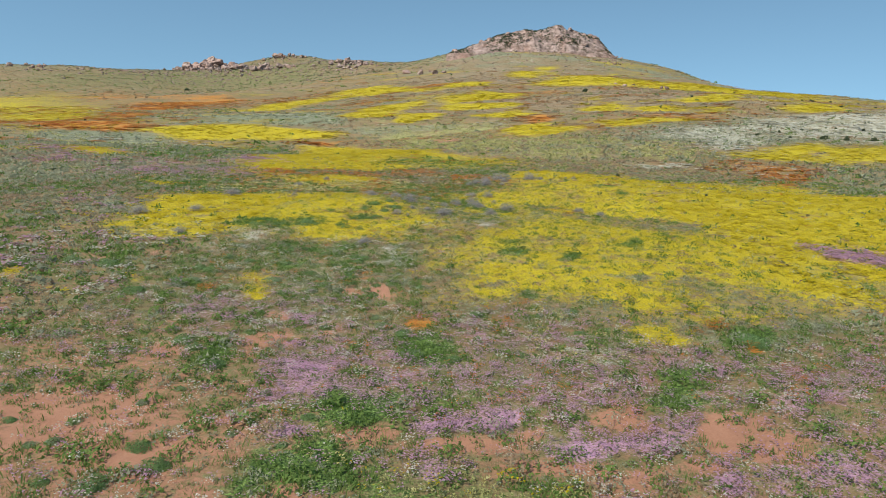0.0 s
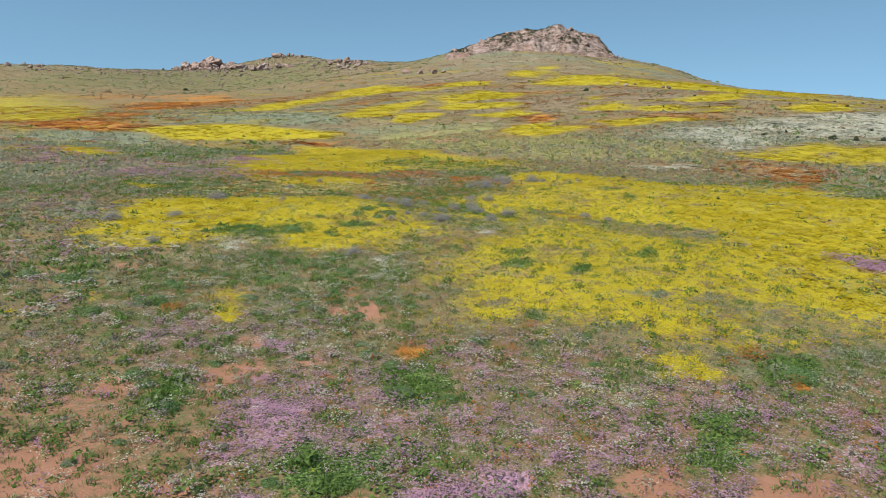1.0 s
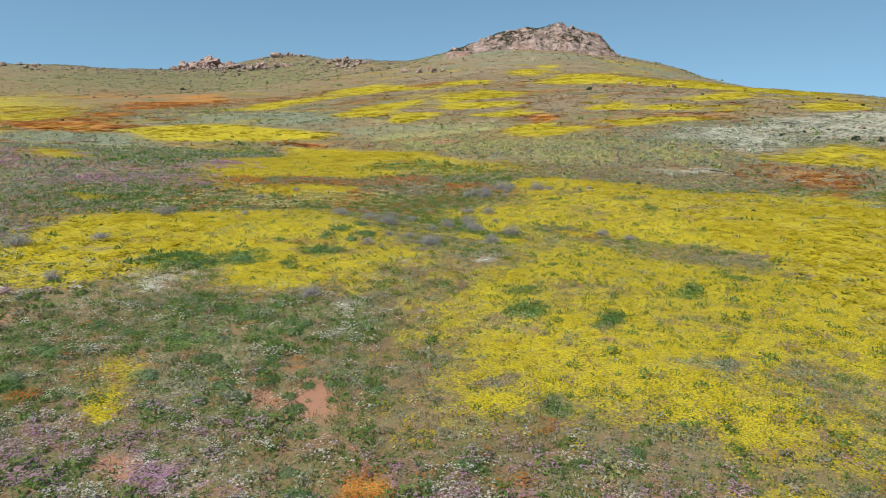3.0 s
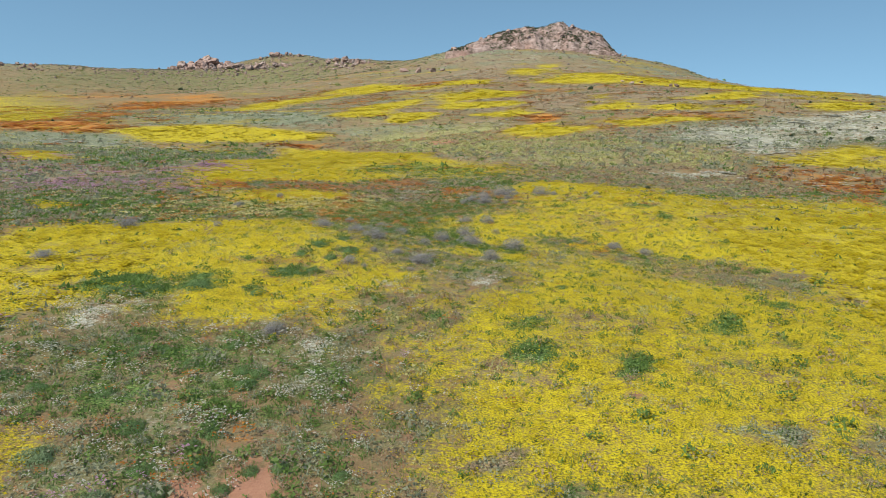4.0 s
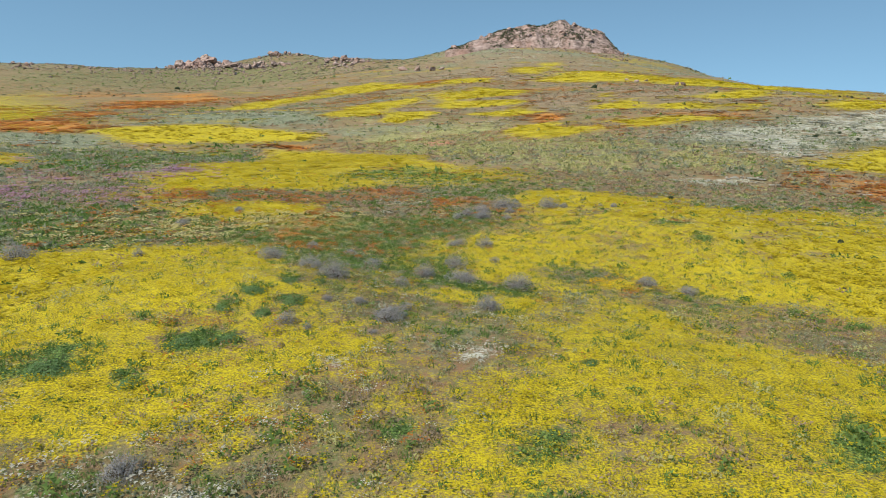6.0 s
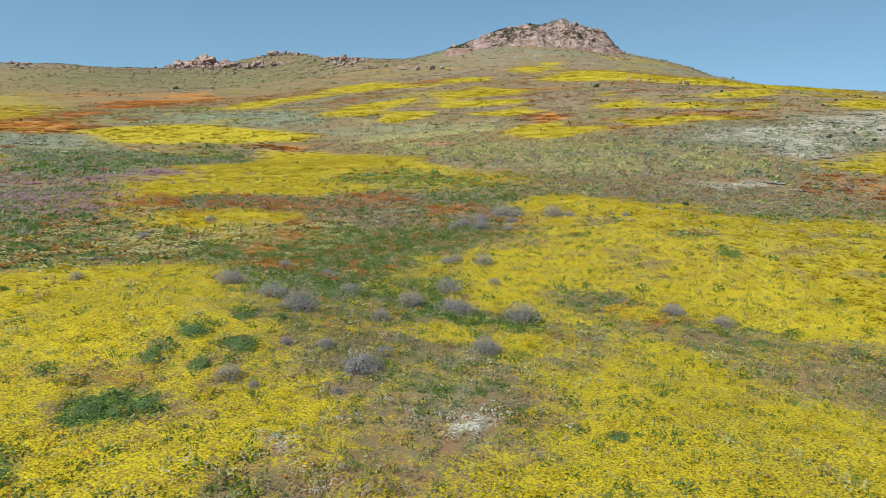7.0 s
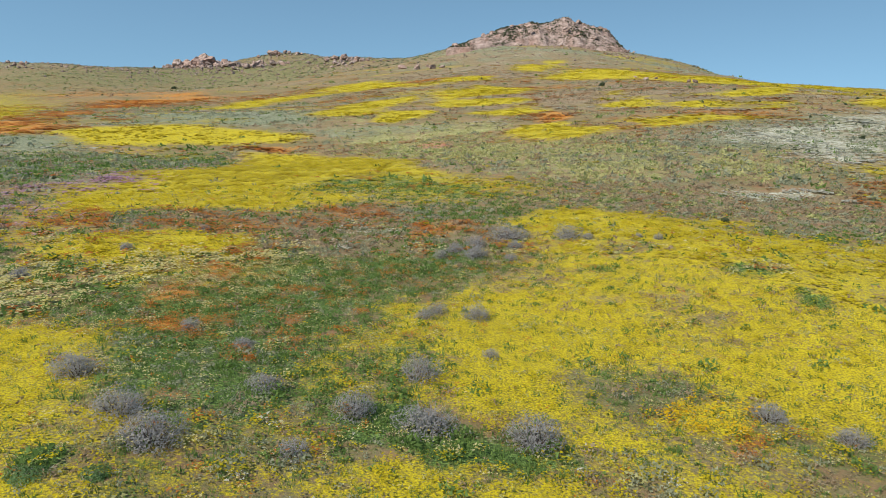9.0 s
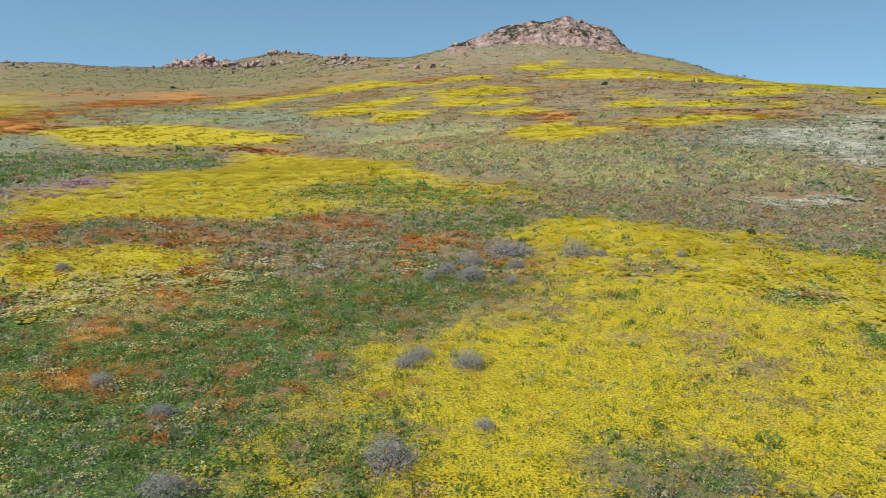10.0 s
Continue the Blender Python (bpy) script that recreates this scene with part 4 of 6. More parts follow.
COLOURS = {
    "yellow": ((0.575, 0.465, 0.015), (0.67, 0.57, 0.022), (0.45, 0.36, 0.02)),
    "orange": ((0.56, 0.20, 0.038), (0.48, 0.17, 0.042), (0.64, 0.31, 0.05)),
    "white": ((0.62, 0.62, 0.53), (0.72, 0.71, 0.65), (0.52, 0.53, 0.43)),
    "pink": ((0.52, 0.31, 0.44), (0.60, 0.39, 0.52), (0.46, 0.27, 0.37)),
    "green": ((0.165, 0.275, 0.065), (0.24, 0.36, 0.095), (0.12, 0.205, 0.052)),
    "sage": ((0.35, 0.37, 0.24), (0.45, 0.465, 0.325), (0.275, 0.305, 0.19)),
    "brown": ((0.42, 0.315, 0.20), (0.50, 0.385, 0.26), (0.35, 0.27, 0.165)),
    "lime": ((0.52, 0.51, 0.20), (0.62, 0.59, 0.29), (0.43, 0.44, 0.17)),
    "cream": ((0.70, 0.63, 0.26), (0.72, 0.68, 0.42), (0.66, 0.55, 0.12)),
    "gold": ((0.78, 0.50, 0.012), (0.83, 0.60, 0.02), (0.75, 0.40, 0.012)),
}
SOIL = ((0.42, 0.215, 0.135), (0.50, 0.275, 0.18), (0.33, 0.16, 0.10))
PLANTS = {k: plant_material(k + "_plant", *v) for k, v in COLOURS.items()}


def ground_material():
    """Red soil and low growth; the plants' cover comes from the patches."""
    m, nt, b = mat("veld_ground", 0.9)
    fine, mid, big = noise_tex(nt, 24.0, 5, 0.8), noise_tex(nt, 1.7, 6, 0.75), noise_tex(nt, 0.16, 3)
    tone = maths(nt, "ADD", maths(nt, "MULTIPLY", fine, 0.5), maths(nt, "MULTIPLY", mid, 0.5))
    soil = ramp(nt, tone, (0.3, SOIL[2]), (0.5, SOIL[0]), (0.7, SOIL[1]))
    coarse = noise_tex(nt, 0.28, 5, 0.7)
    blend = maths(nt, "ADD", maths(nt, "MULTIPLY", fine, 0.45), maths(nt, "ADD", maths(nt, "MULTIPLY", mid, 0.27), maths(nt, "MULTIPLY", coarse, 0.28)))
    litter = ramp(nt, blend, (0.41, (0.09, 0.09, 0.038)), (0.47, (0.155, 0.15, 0.06)), (0.53, (0.215, 0.19, 0.09)), (0.61, (0.32, 0.255, 0.16)))
    col = mixc(nt, maths(nt, "ADD", maths(nt, "MULTIPLY", maths(nt, "SUBTRACT", mid, 0.5), 2.5), maths(nt, "ADD", big, 0.30), True), soil, litter)
    a1 = node(nt, "ShaderNodeAttribute")
    a1.attribute_name = "cover_a"
    a2 = node(nt, "ShaderNodeAttribute")
    a2.attribute_name = "cover_b"
    a3 = node(nt, "ShaderNodeAttribute")
    a3.attribute_name = "cover_c"
    chans = {}
    for at, names in ((a1, ("yellow", "orange", "white")), (a2, ("pink", "green", "soil")), (a3, ("sage", "brown", "lime"))):
        sep = nt.nodes.new("ShaderNodeSeparateColor")
        nt.links.new(at.outputs["Color"], sep.inputs["Color"])
        for i, nm in enumerate(names):
            chans[nm] = sep.outputs[i]
    speck = maths(nt, "ADD", maths(nt, "MULTIPLY", fine, 0.4), maths(nt, "ADD", maths(nt, "MULTIPLY", mid, 0.3), maths(nt, "MULTIPLY", coarse, 0.3)))
    for i, nm in enumerate(("sage", "brown", "lime", "green", "soil", "pink", "white", "orange", "yellow")):
        own = maths(nt, "ADD", maths(nt, "MULTIPLY", noise_tex(nt, 5.0 + 1.3 * i, 4, 0.7), 0.5), maths(nt, "MULTIPLY", noise_tex(nt, 0.5 + 0.13 * i, 5, 0.75), 0.5))
        even = maths(nt, "ADD", maths(nt, "MULTIPLY", maths(nt, "SUBTRACT", own, 0.5), 2.6), 0.5, True)
        mask = maths(nt, "ADD", maths(nt, "MULTIPLY", maths(nt, "SUBTRACT", maths(nt, "ADD", even, chans[nm]), 1.0), 3.2), 0.5, True)
        mask = maths(nt, "MINIMUM", mask, maths(nt, "MULTIPLY", chans[nm], 4.0, True))
        if nm == "soil":
            shade = soil
        else:
            c = COLOURS[nm]
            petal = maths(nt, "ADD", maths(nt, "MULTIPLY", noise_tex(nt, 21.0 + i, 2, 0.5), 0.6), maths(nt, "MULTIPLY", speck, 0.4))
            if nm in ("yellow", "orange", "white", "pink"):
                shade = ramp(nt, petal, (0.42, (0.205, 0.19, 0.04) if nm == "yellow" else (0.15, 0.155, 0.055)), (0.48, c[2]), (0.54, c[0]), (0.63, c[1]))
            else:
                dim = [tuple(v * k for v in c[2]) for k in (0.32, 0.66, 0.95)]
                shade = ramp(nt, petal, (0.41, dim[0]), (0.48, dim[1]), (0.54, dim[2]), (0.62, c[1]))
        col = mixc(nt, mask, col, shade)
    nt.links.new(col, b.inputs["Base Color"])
    bump = node(nt, "ShaderNodeBump", Strength=0.8, Distance=0.08)
    nt.links.new(speck, bump.inputs["Height"])
    nt.links.new(bump.outputs["Normal"], b.inputs["Normal"])
    return m


def rock_material(name, pale):
    m, nt, b = mat(name, 0.85)
    fine, mid, big = noise_tex(nt, 1.4, 6, 0.7), noise_tex(nt, 0.35, 5, 0.65), noise_tex(nt, 0.07, 3)
    tones = ((0.35, (0.13, 0.098, 0.085)), (0.5, (0.245, 0.185, 0.162)), (0.66, (0.36, 0.285, 0.26)))
    c = ramp(nt, mid, *[(p, tuple(min(0.6, v * pale) for v in t)) for p, t in tones])
    crack = maths(nt, "ADD", maths(nt, "MULTIPLY", fine, 0.5), maths(nt, "MULTIPLY", noise_tex(nt, 0.16, 4, 0.7), 0.5))
    dark = ramp(nt, crack, (0.44, (0.22, 0.22, 0.16)), (0.50, (1, 1, 1)))
    mul = nt.nodes.new("ShaderNodeMix")
    mul.data_type, mul.blend_type = "RGBA", "MULTIPLY"
    mul.inputs["Factor"].default_value = 0.8
    nt.links.new(c, mul.inputs[6])
    nt.links.new(dark, mul.inputs[7])
    rusty = mixc(nt, maths(nt, "MULTIPLY", maths(nt, "SUBTRACT", big, 0.47), 2.4, True), mul.outputs[2], (0.38, 0.225, 0.175))
    nt.links.new(rusty, b.inputs["Base Color"])
    bump = node(nt, "ShaderNodeBump", Strength=0.9, Distance=0.6)
    nt.links.new(mid, bump.inputs["Height"])
    nt.links.new(bump.outputs["Normal"], b.inputs["Normal"])
    return m


GROUND, ROCK = ground_material(), rock_material("pink_granite", 1.22)
BLOCK_ROCK = rock_material("grey_granite", 1.6)


# ---------------------------------------------------------------- mesh helpers
def mesh_from(name, verts, tris, material):
    me = bpy.data.meshes.new(name)
    n = len(tris)
    k = tris.shape[1]
    me.vertices.add(len(verts))
    me.vertices.foreach_set("co", np.ascontiguousarray(verts, np.float32).ravel())
    me.loops.add(n * k)
    me.loops.foreach_set("vertex_index", np.ascontiguousarray(tris, np.int32).ravel())
    me.polygons.add(n)
    me.polygons.foreach_set("loop_start", np.arange(0, n * k, k, dtype=np.int32))
    me.update(calc_edges=True)
    me.materials.append(material)
    return me


def part(name, me, parent, label=""):
    ob = new(name, me)
    ob.parent = parent
    return tagged(ob, label)


# ---------------------------------------------------------------- ground
def graded(dense_lo, dense_hi, step, growth, lo, hi):
    """Grid lines: even over a stretch, then wider and wider to both ends."""
    mid = np.arange(dense_lo, dense_hi, step)
    up, down, s, v = [], [], step, dense_hi
    while v < hi:
        up.append(v)
        s *= 1 + growth
        v += s
    s, v = step, dense_lo - step
    while v > lo:
        down.append(v)
        s *= 1 + growth
        v -= s
    return np.array([lo] + down[::-1] + list(mid) + up + [hi])


def build_ground():
    xs = graded(-13, 15, 0.30, 0.042, -2600, 2600)
    ys = np.concatenate([[-1500, -600, -250, -120, -60, -30, -15, -8, -4, -1, 1, 2, 3], graded(4, 56, 0.30, 0.028, 3.9, 2600)])
    X, Y = np.meshgrid(xs, ys)
    x, y = X.ravel(), Y.ravel()
    z = height(x, y)
    nx, ny = len(xs), len(ys)
    i = np.arange(nx * ny).reshape(ny, nx)
    quads = np.stack([i[:-1, :-1], i[:-1, 1:], i[1:, 1:], i[1:, :-1]], -1).reshape(-1, 4)
    me = mesh_from("ground", np.column_stack([x, y, z]), quads, GROUND)
    me.shade_smooth()
    f = cover(x, y)
    for name, ks in (("cover_a", ("yellow", "orange", "white")), ("cover_b", ("pink", "green", "soil")), ("cover_c", ("sage", "brown", "lime"))):
        at = me.attributes.new(name, "FLOAT_COLOR", "POINT")
        c = np.ones((len(x), 4), np.float32)
        for j, k in enumerate(ks):
            c[:, j] = f[k]
        if name == "cover_b":
            c[:, 0] *= 0.85
            c[:, 2] = np.clip(1.35 * c[:, 2], 0, 1)
            c[:, 1] = np.clip(1.35 * c[:, 1], 0, 1)
        if name == "cover_c":
            c[:, 0] = np.clip(1.25 * c[:, 0], 0, 1)
        if name == "cover_a":
            c[:, 1] *= np.clip(0.85 + 0.75 * np.where(y < 90, fbm(x, y, 1.8, 3), fbm(x * 0.4, y, 9, 4)), 0.15, 1)
            c[:, 0] += 0.55 * f["cream"] + f["gold"]
            c[:, 2] += 0.3 * f["cream"]
        at.data.foreach_set("color", c.ravel())
    return tagged(new("ground", me), "red veld soil under flower carpets and scrub", "ground", kind="structure")


build_ground()


# ---------------------------------------------------------------- small plants
def puff(rng, n, r, h, leaf, lie=0.75):
    """A small cushion of loose leaves; lie: how far they lie along its rounded top."""
    v = []
    for _ in range(n):
        d = rng.normal(0, 1, 3)
        d /= np.linalg.norm(d)
        d[2] = abs(d[2])
        c = d * (r, r, h) * rng.uniform(0.55, 1.0)
        a = rng.normal(0, 1, 3)
        a = (a - d * (a @ d)) * lie + d * rng.uniform(0.2, 1.0) * (1.15 - lie)
        a /= np.linalg.norm(a)
        s = np.cross(a, d + rng.normal(0, 0.45, 3))
        s /= np.linalg.norm(s) + 1e-9
        l = leaf * rng.uniform(0.6, 1.2)
        v += [c - s * l * 0.32, c + s * l * 0.32, c + a * l]
    return np.array(v), np.arange(3 * n).reshape(-1, 3)


def grass(rng, n, r, l):
    """A tuft of thin upright blades."""
    v = []
    for _ in range(n):
        a, q, t = rng.uniform(0, 6.283), r * math.sqrt(rng.uniform(0, 1)), rng.uniform(0, 6.283)
        c = np.array([math.cos(a) * q, math.sin(a) * q, 0])
        k = l * rng.uniform(0.55, 1.15)
        tip = c + np.array([math.cos(a) * k * rng.uniform(0.1, 0.6), math.sin(a) * k * rng.uniform(0.1, 0.6), k])
        s = np.array([math.cos(t), math.sin(t), 0]) * k * 0.07
        v += [c - s, c + s, tip]
    return np.array(v), np.arange(3 * n).reshape(-1, 3)


def bloom(rng, petals, r, h):
    """One open daisy: a shallow cup of petals on its stalk's height."""
    if petals == 2:
        q, t = rng.uniform(0, 6.283), rng.uniform(-1, 1, 4) * (0.35 * r if r < 0.08 else 0.10 * r)
        v = np.array([(math.cos(q + k * 1.571) * r, math.sin(q + k * 1.571) * r, h + t[k]) for k in range(4)])
        return v, np.array([(0, 1, 2), (0, 2, 3)])
    a = np.arange(petals) * 6.283 / petals
    rr = r * rng.uniform(0.85, 1.1, petals)
    tx, ty = rng.uniform(-0.4, 0.4, 2)
    v = np.column_stack([np.cos(a) * rr, np.sin(a) * rr, h + 0.25 * r + rr * (np.cos(a) * tx + np.sin(a) * ty)])
    v = np.vstack([[0, 0, h], v])
    t = np.array([(0, 1 + i, 1 + (i + 1) % petals) for i in range(petals)])
    return v, t


def cluster(rng, n, spread, r, h, petals=4):
    """Several blooms of one plant."""
    vs, ts, b = [], [], 0
    for _ in range(n):
        a, d = rng.uniform(0, 6.283), spread * math.sqrt(rng.uniform(0, 1))
        v, t = bloom(rng, petals, r * rng.uniform(0.7, 1.2), h * rng.uniform(0.6, 1.1) * (1 - 0.35 * d / spread))
        v[:, :2] += (math.cos(a) * d, math.sin(a) * d)
        vs.append(v)
        ts.append(t + b)
        b += len(v)
    return np.vstack(vs), np.vstack(ts)


def spread_of(shapes, x, y, size, rng, sink=0.0):
    """Joined geometry of many plants: shapes is a list of (verts, tris)."""
    pick = rng.integers(0, len(shapes), len(x))
    z = height(x, y) - sink
    turn = rng.uniform(0, 6.283, len(x))
    V, T, base = [], [], 0
    for k, (v, t) in enumerate(shapes):
        m = pick == k
        if not m.any():
            continue
        c, s, sz = np.cos(turn[m])[:, None], np.sin(turn[m])[:, None], size[m][:, None]
        vx = (v[:, 0] * c - v[:, 1] * s) * sz + x[m][:, None]
        vy = (v[:, 0] * s + v[:, 1] * c) * sz + y[m][:, None]
        vz = v[:, 2] * sz + z[m][:, None]
        n = int(m.sum())
        V.append(np.stack([vx, vy, vz], -1).reshape(-1, 3))
        T.append((t[None] + (np.arange(n) * len(v))[:, None, None]).reshape(-1, 3) + base)
        base += n * len(v)
    return np.vstack(V), np.vstack(T)


FLIGHT_A, FLIGHT_B = np.array([0.0, 9.0]), np.array([2.3, 36.0])   # strip of ground that lies nearest under the flight


def strip_distance(x, y):
    d = FLIGHT_B - FLIGHT_A
    u = np.clip(((x - FLIGHT_A[0]) * d[0] + (y - FLIGHT_A[1]) * d[1]) / (d @ d), 0, 1)
    return np.hypot(x - FLIGHT_A[0] - u * d[0], y - FLIGHT_A[1] - u * d[1])


def sown(rng, lo, hi, per_m2, near, far, fan=0.72):
    """Random places between two distances from the strip, in the widening valley."""
    n = int((hi[0] - lo[0]) * (hi[1] - lo[1]) * per_m2)
    x, y = rng.uniform(lo[0], hi[0], n), rng.uniform(lo[1], hi[1], n)
    d = strip_distance(x, y)
    m = (d >= near) & (d < far) & (np.abs(x) < fan * y + 4 + 5 * fbm(x, y, 9, 2))
    return x[m], y[m]


PIECES = {}


def sow(kind, shapes, x, y, size):
    if len(x):
        PIECES.setdefault(kind, []).append(spread_of(shapes, x, y, size, RNG))


def tussock(x, y, size, which):
    """One random number for each tussock of about that size, so that a plant's neighbours are of its kind."""
    u, v = 0.87 * x + 0.5 * y, 0.87 * y - 0.5 * x
    u, v = (u + 0.5 * size * fbm(x, y, 1.3 * size, 2)) / size, (v + 0.5 * size * fbm(x + 40, y - 70, 1.3 * size, 2)) / size
    j = np.floor(v).astype(int)
    i = np.floor(u + 0.5 * (j & 1)).astype(int)
    return LATTICE[(i + 37 * which) & 255, (j + 91 * which) & 255]


def sow_zone(lo, hi, near, far, per_m2, shapes, scale, leaf_share):
    """Blooms by their cover, and leaves wherever something grows."""
    x, y = sown(RNG, lo, hi, per_m2, near, far)
    f = cover(x, y)
    size = 0.26 * scale ** 0.85
    r = (tussock(x, y, size, 0) + np.where(f["yellow"] > 0.5, 0.5, 0.22) * (RNG.random(len(x)) - 0.5)) % 1.0
    bare = (tussock(x, y, 0.9 * size, 1) + 0.25 * (RNG.random(len(x)) - 0.5)) % 1.0
    swell = 0.72 + 0.56 * tussock(x, y, 0.8 * size, 2)
    clump = np.clip(0.85 + 0.6 * fbm(x, y, 0.9 * scale ** 0.5, 3), 0.35, 1)
    if shapes is CUSHION:                       # cushions keep to the scrub, and open flower carpets stay low
        keep = RNG.random(len(x)) > 0.8 * np.clip(f["yellow"], 0, 1)
        r = np.where(keep, r, 2.0)
        f["soil"] = np.where(keep, f["soil"] * 0.75, 1.1)
    used = np.zeros(len(x), bool)
    start = np.zeros(len(x))
    for kind in ("yellow", "orange", "white", "pink", "cream", "gold"):
        w = f[kind] * (np.maximum(clump, 0.6) if kind == "yellow" and near >= 9 else clump) * {"yellow": 0.74 if near < 9 else 1.0, "gold": 1.0, "pink": 1.55, "white": 1.2, "orange": 1.3}.get(kind, 1.3)
        m = (r >= start) & (r < start + w)
        start = start + w
        used |= m
        sow(kind, shapes["bloom"][:5] if kind == "yellow" else shapes["bloom"][-5:], x[m], y[m], RNG.uniform(0.75, 1.2, m.sum()) * swell[m] * (1.4 if kind == "gold" else 1.0 if kind == "yellow" or near < 9 else 1.15))
    petals = sum(f[k] for k in ("yellow", "orange", "white", "pink", "cream", "gold"))
    rest = (~used | (RNG.random(len(x)) < 0.3 * (1 - f['yellow']))) & (RNG.random(len(x)) < leaf_share * (1 - (0.5 if near < 9 else 0.86 if near < 28 else 0.97) * np.clip(f["yellow"] + f["gold"] + (0.6 if near < 28 else 1.0) * petals, 0, 1))) & (bare > 0.85 * f["soil"])
    r2 = (tussock(x, y, size, 3) + 0.3 * (RNG.random(len(x)) - 0.5)) % 1.0
    tot = f["sage"] + f["brown"] + f["lime"] + f["green"] + (0.15 if near < 20 else 0.05)
    for kind, a, b in (("sage", 0, f["sage"]), ("brown", f["sage"], f["sage"] + f["brown"]),
                       ("lime", f["sage"] + f["brown"], f["sage"] + f["brown"] + f["lime"]),
                       ("green", f["sage"] + f["brown"] + f["lime"], tot + 1)):
        m = rest & (r2 * tot >= a) & (r2 * tot < b)
        lush = 1 + 0.3 * f["green"][m]
        sow(kind, shapes["grass" if kind == "green" else "leaf"], x[m], y[m], RNG.uniform(0.6, 1.25, m.sum()) * swell[m] * lush)


rng = np.random.default_rng(3)
NEAR = {"bloom": [cluster(rng, 5, 0.085, 0.020, 0.10, 3) for _ in range(5)] + [cluster(rng, 8, 0.09, 0.018, 0.11, 3) for _ in range(5)], "leaf": [puff(rng, 14, 0.08, 0.07, 0.036) for _ in range(8)],
        "grass": [grass(rng, 12, 0.08, 0.075) for _ in range(5)] + [puff(rng, 12, 0.08, 0.06, 0.042) for _ in range(3)]}
MIDDLE = {"bloom": [cluster(rng, 6, 0.17, 0.042, 0.10, 2) for _ in range(5)] + [cluster(rng, 8, 0.17, 0.036, 0.12, 2) for _ in range(5)], "leaf": [puff(rng, 9, 0.14, 0.10, 0.11) for _ in range(8)],
          "grass": [puff(rng, 9, 0.14, 0.08, 0.11) for _ in range(8)]}
WIDE = {"bloom": [cluster(rng, 6, 0.36, 0.10, 0.10, 2) for _ in range(8)], "leaf": [puff(rng, 9, 0.27, 0.2, 0.22) for _ in range(8)],
        "grass": [puff(rng, 8, 0.26, 0.13, 0.22) for _ in range(8)]}
DISTANT = {"bloom": [cluster(rng, 6, 0.9, 0.24, 0.10, 2) for _ in range(8)], "leaf": [puff(rng, 12, 0.45, 0.24, 0.26) for _ in range(8)],
           "grass": [puff(rng, 8, 0.40, 0.2, 0.36) for _ in range(8)]}
HILLSIDE = {"bloom": [cluster(rng, 6, 1.6, 0.42, 0.12, 2) for _ in range(8)], "leaf": [puff(rng, 12, 0.8, 0.35, 0.45) for _ in range(8)],
            "grass": [puff(rng, 8, 0.6, 0.4, 0.6) for _ in range(8)]}
CUSHION = {"bloom": [cluster(rng, 22, 0.16, 0.019, 0.16, 3) for _ in range(6)], "leaf": [puff(rng, 46, 0.17, 0.17, 0.05) for _ in range(6)],
           "grass": [puff(rng, 42, 0.16, 0.13, 0.056) for _ in range(6)]}
sow_zone((-14, 6), (16, 47), 0, 9, 98, NEAR, 1.0, 0.95)
sow_zone((-14, 24), (16, 47), 0, 9, 6.5, CUSHION, 1.8, 0.9)
sow_zone((-14, 6), (16, 26), 0, 14, 8, CUSHION, 1.5, 0.85)
sow_zone((-32, 6), (36, 68), 9, 28, 28, MIDDLE, 2.0, 0.85)
sow_zone((-32, 6), (36, 68), 9, 28, 1.2, CUSHION, 3.0, 0.85)
def sow_margins():
    """Thinner scrub over the rest of the open veld round about."""
    x, y = RNG.uniform(-60, 60, 13000), RNG.uniform(-35, 75, 13000)
    m = np.abs(x) > 0.72 * y + 1
    x, y = x[m], y[m]
    r = RNG.random(len(x))
    for kind, lo, hi in (("sage", 0, 0.45), ("brown", 0.45, 0.6), ("green", 0.6, 0.8), ("pink", 0.8, 0.88), ("white", 0.88, 0.93), ("yellow", 0.93, 1)):
        k = (r >= lo) & (r < hi)
        sow(kind, MIDDLE["bloom" if kind in ("pink", "white", "yellow") else "leaf"], x[k], y[k], RNG.uniform(0.8, 1.9, k.sum()))


sow_margins()
sow_zone((-75, 20), (80, 115), 28, 75, 5.5, WIDE, 5.0, 0.62)
sow_zone((-190, 60), (190, 260), 75, 220, 1.1, DISTANT, 12.0, 0.5)
sow_zone((-420, 240), (320, 720), 220, 800, 0.07, HILLSIDE, 40.0, 0.6)
sow_zone((-420, 400), (60, 720), 360, 800, 0.05, HILLSIDE, 15.0, 0.9)

STUFF = {
    "yellow": ("yellow_daisies", "dense carpet of bright yellow wild daisies", "flowers"),
    "orange": ("orange_daisies", "drifts of orange red wild daisies", "flowers"),
    "white": ("white_daisies", "scattered small white wild flowers", "flowers"),
    "pink": ("pink_flowers", "low mats of lilac pink wild flowers", "flowers"),
    "cream": ("cream_flowers", "pale cream yellow wild flowers", "flowers"),
    "gold": ("golden_daisies", "clump of deep golden yellow daisies", "flowers"),
    "green": ("green_herbs", "fresh green herb leaves between the flowers", "herbs"),
    "sage": ("sage_scrub", "grey green low scrub plants", "scrub"),
    "brown": ("dry_scrub", "dry brown low scrub plants", "scrub"),
    "lime": ("lime_scrub", "pale yellow green scrub cushions", "scrub"),
}
for kind, parts in PIECES.items():
    vs, ts, b = [], [], 0
    for v, t in parts:
        vs.append(v)
        ts.append(t + b)
        b += len(v)
    name, label, cat = STUFF[kind]
    tagged(new(name, mesh_from(name, np.vstack(vs), np.vstack(ts), PLANTS[kind])), label, cat, kind="stuff")
PIECES.clear()


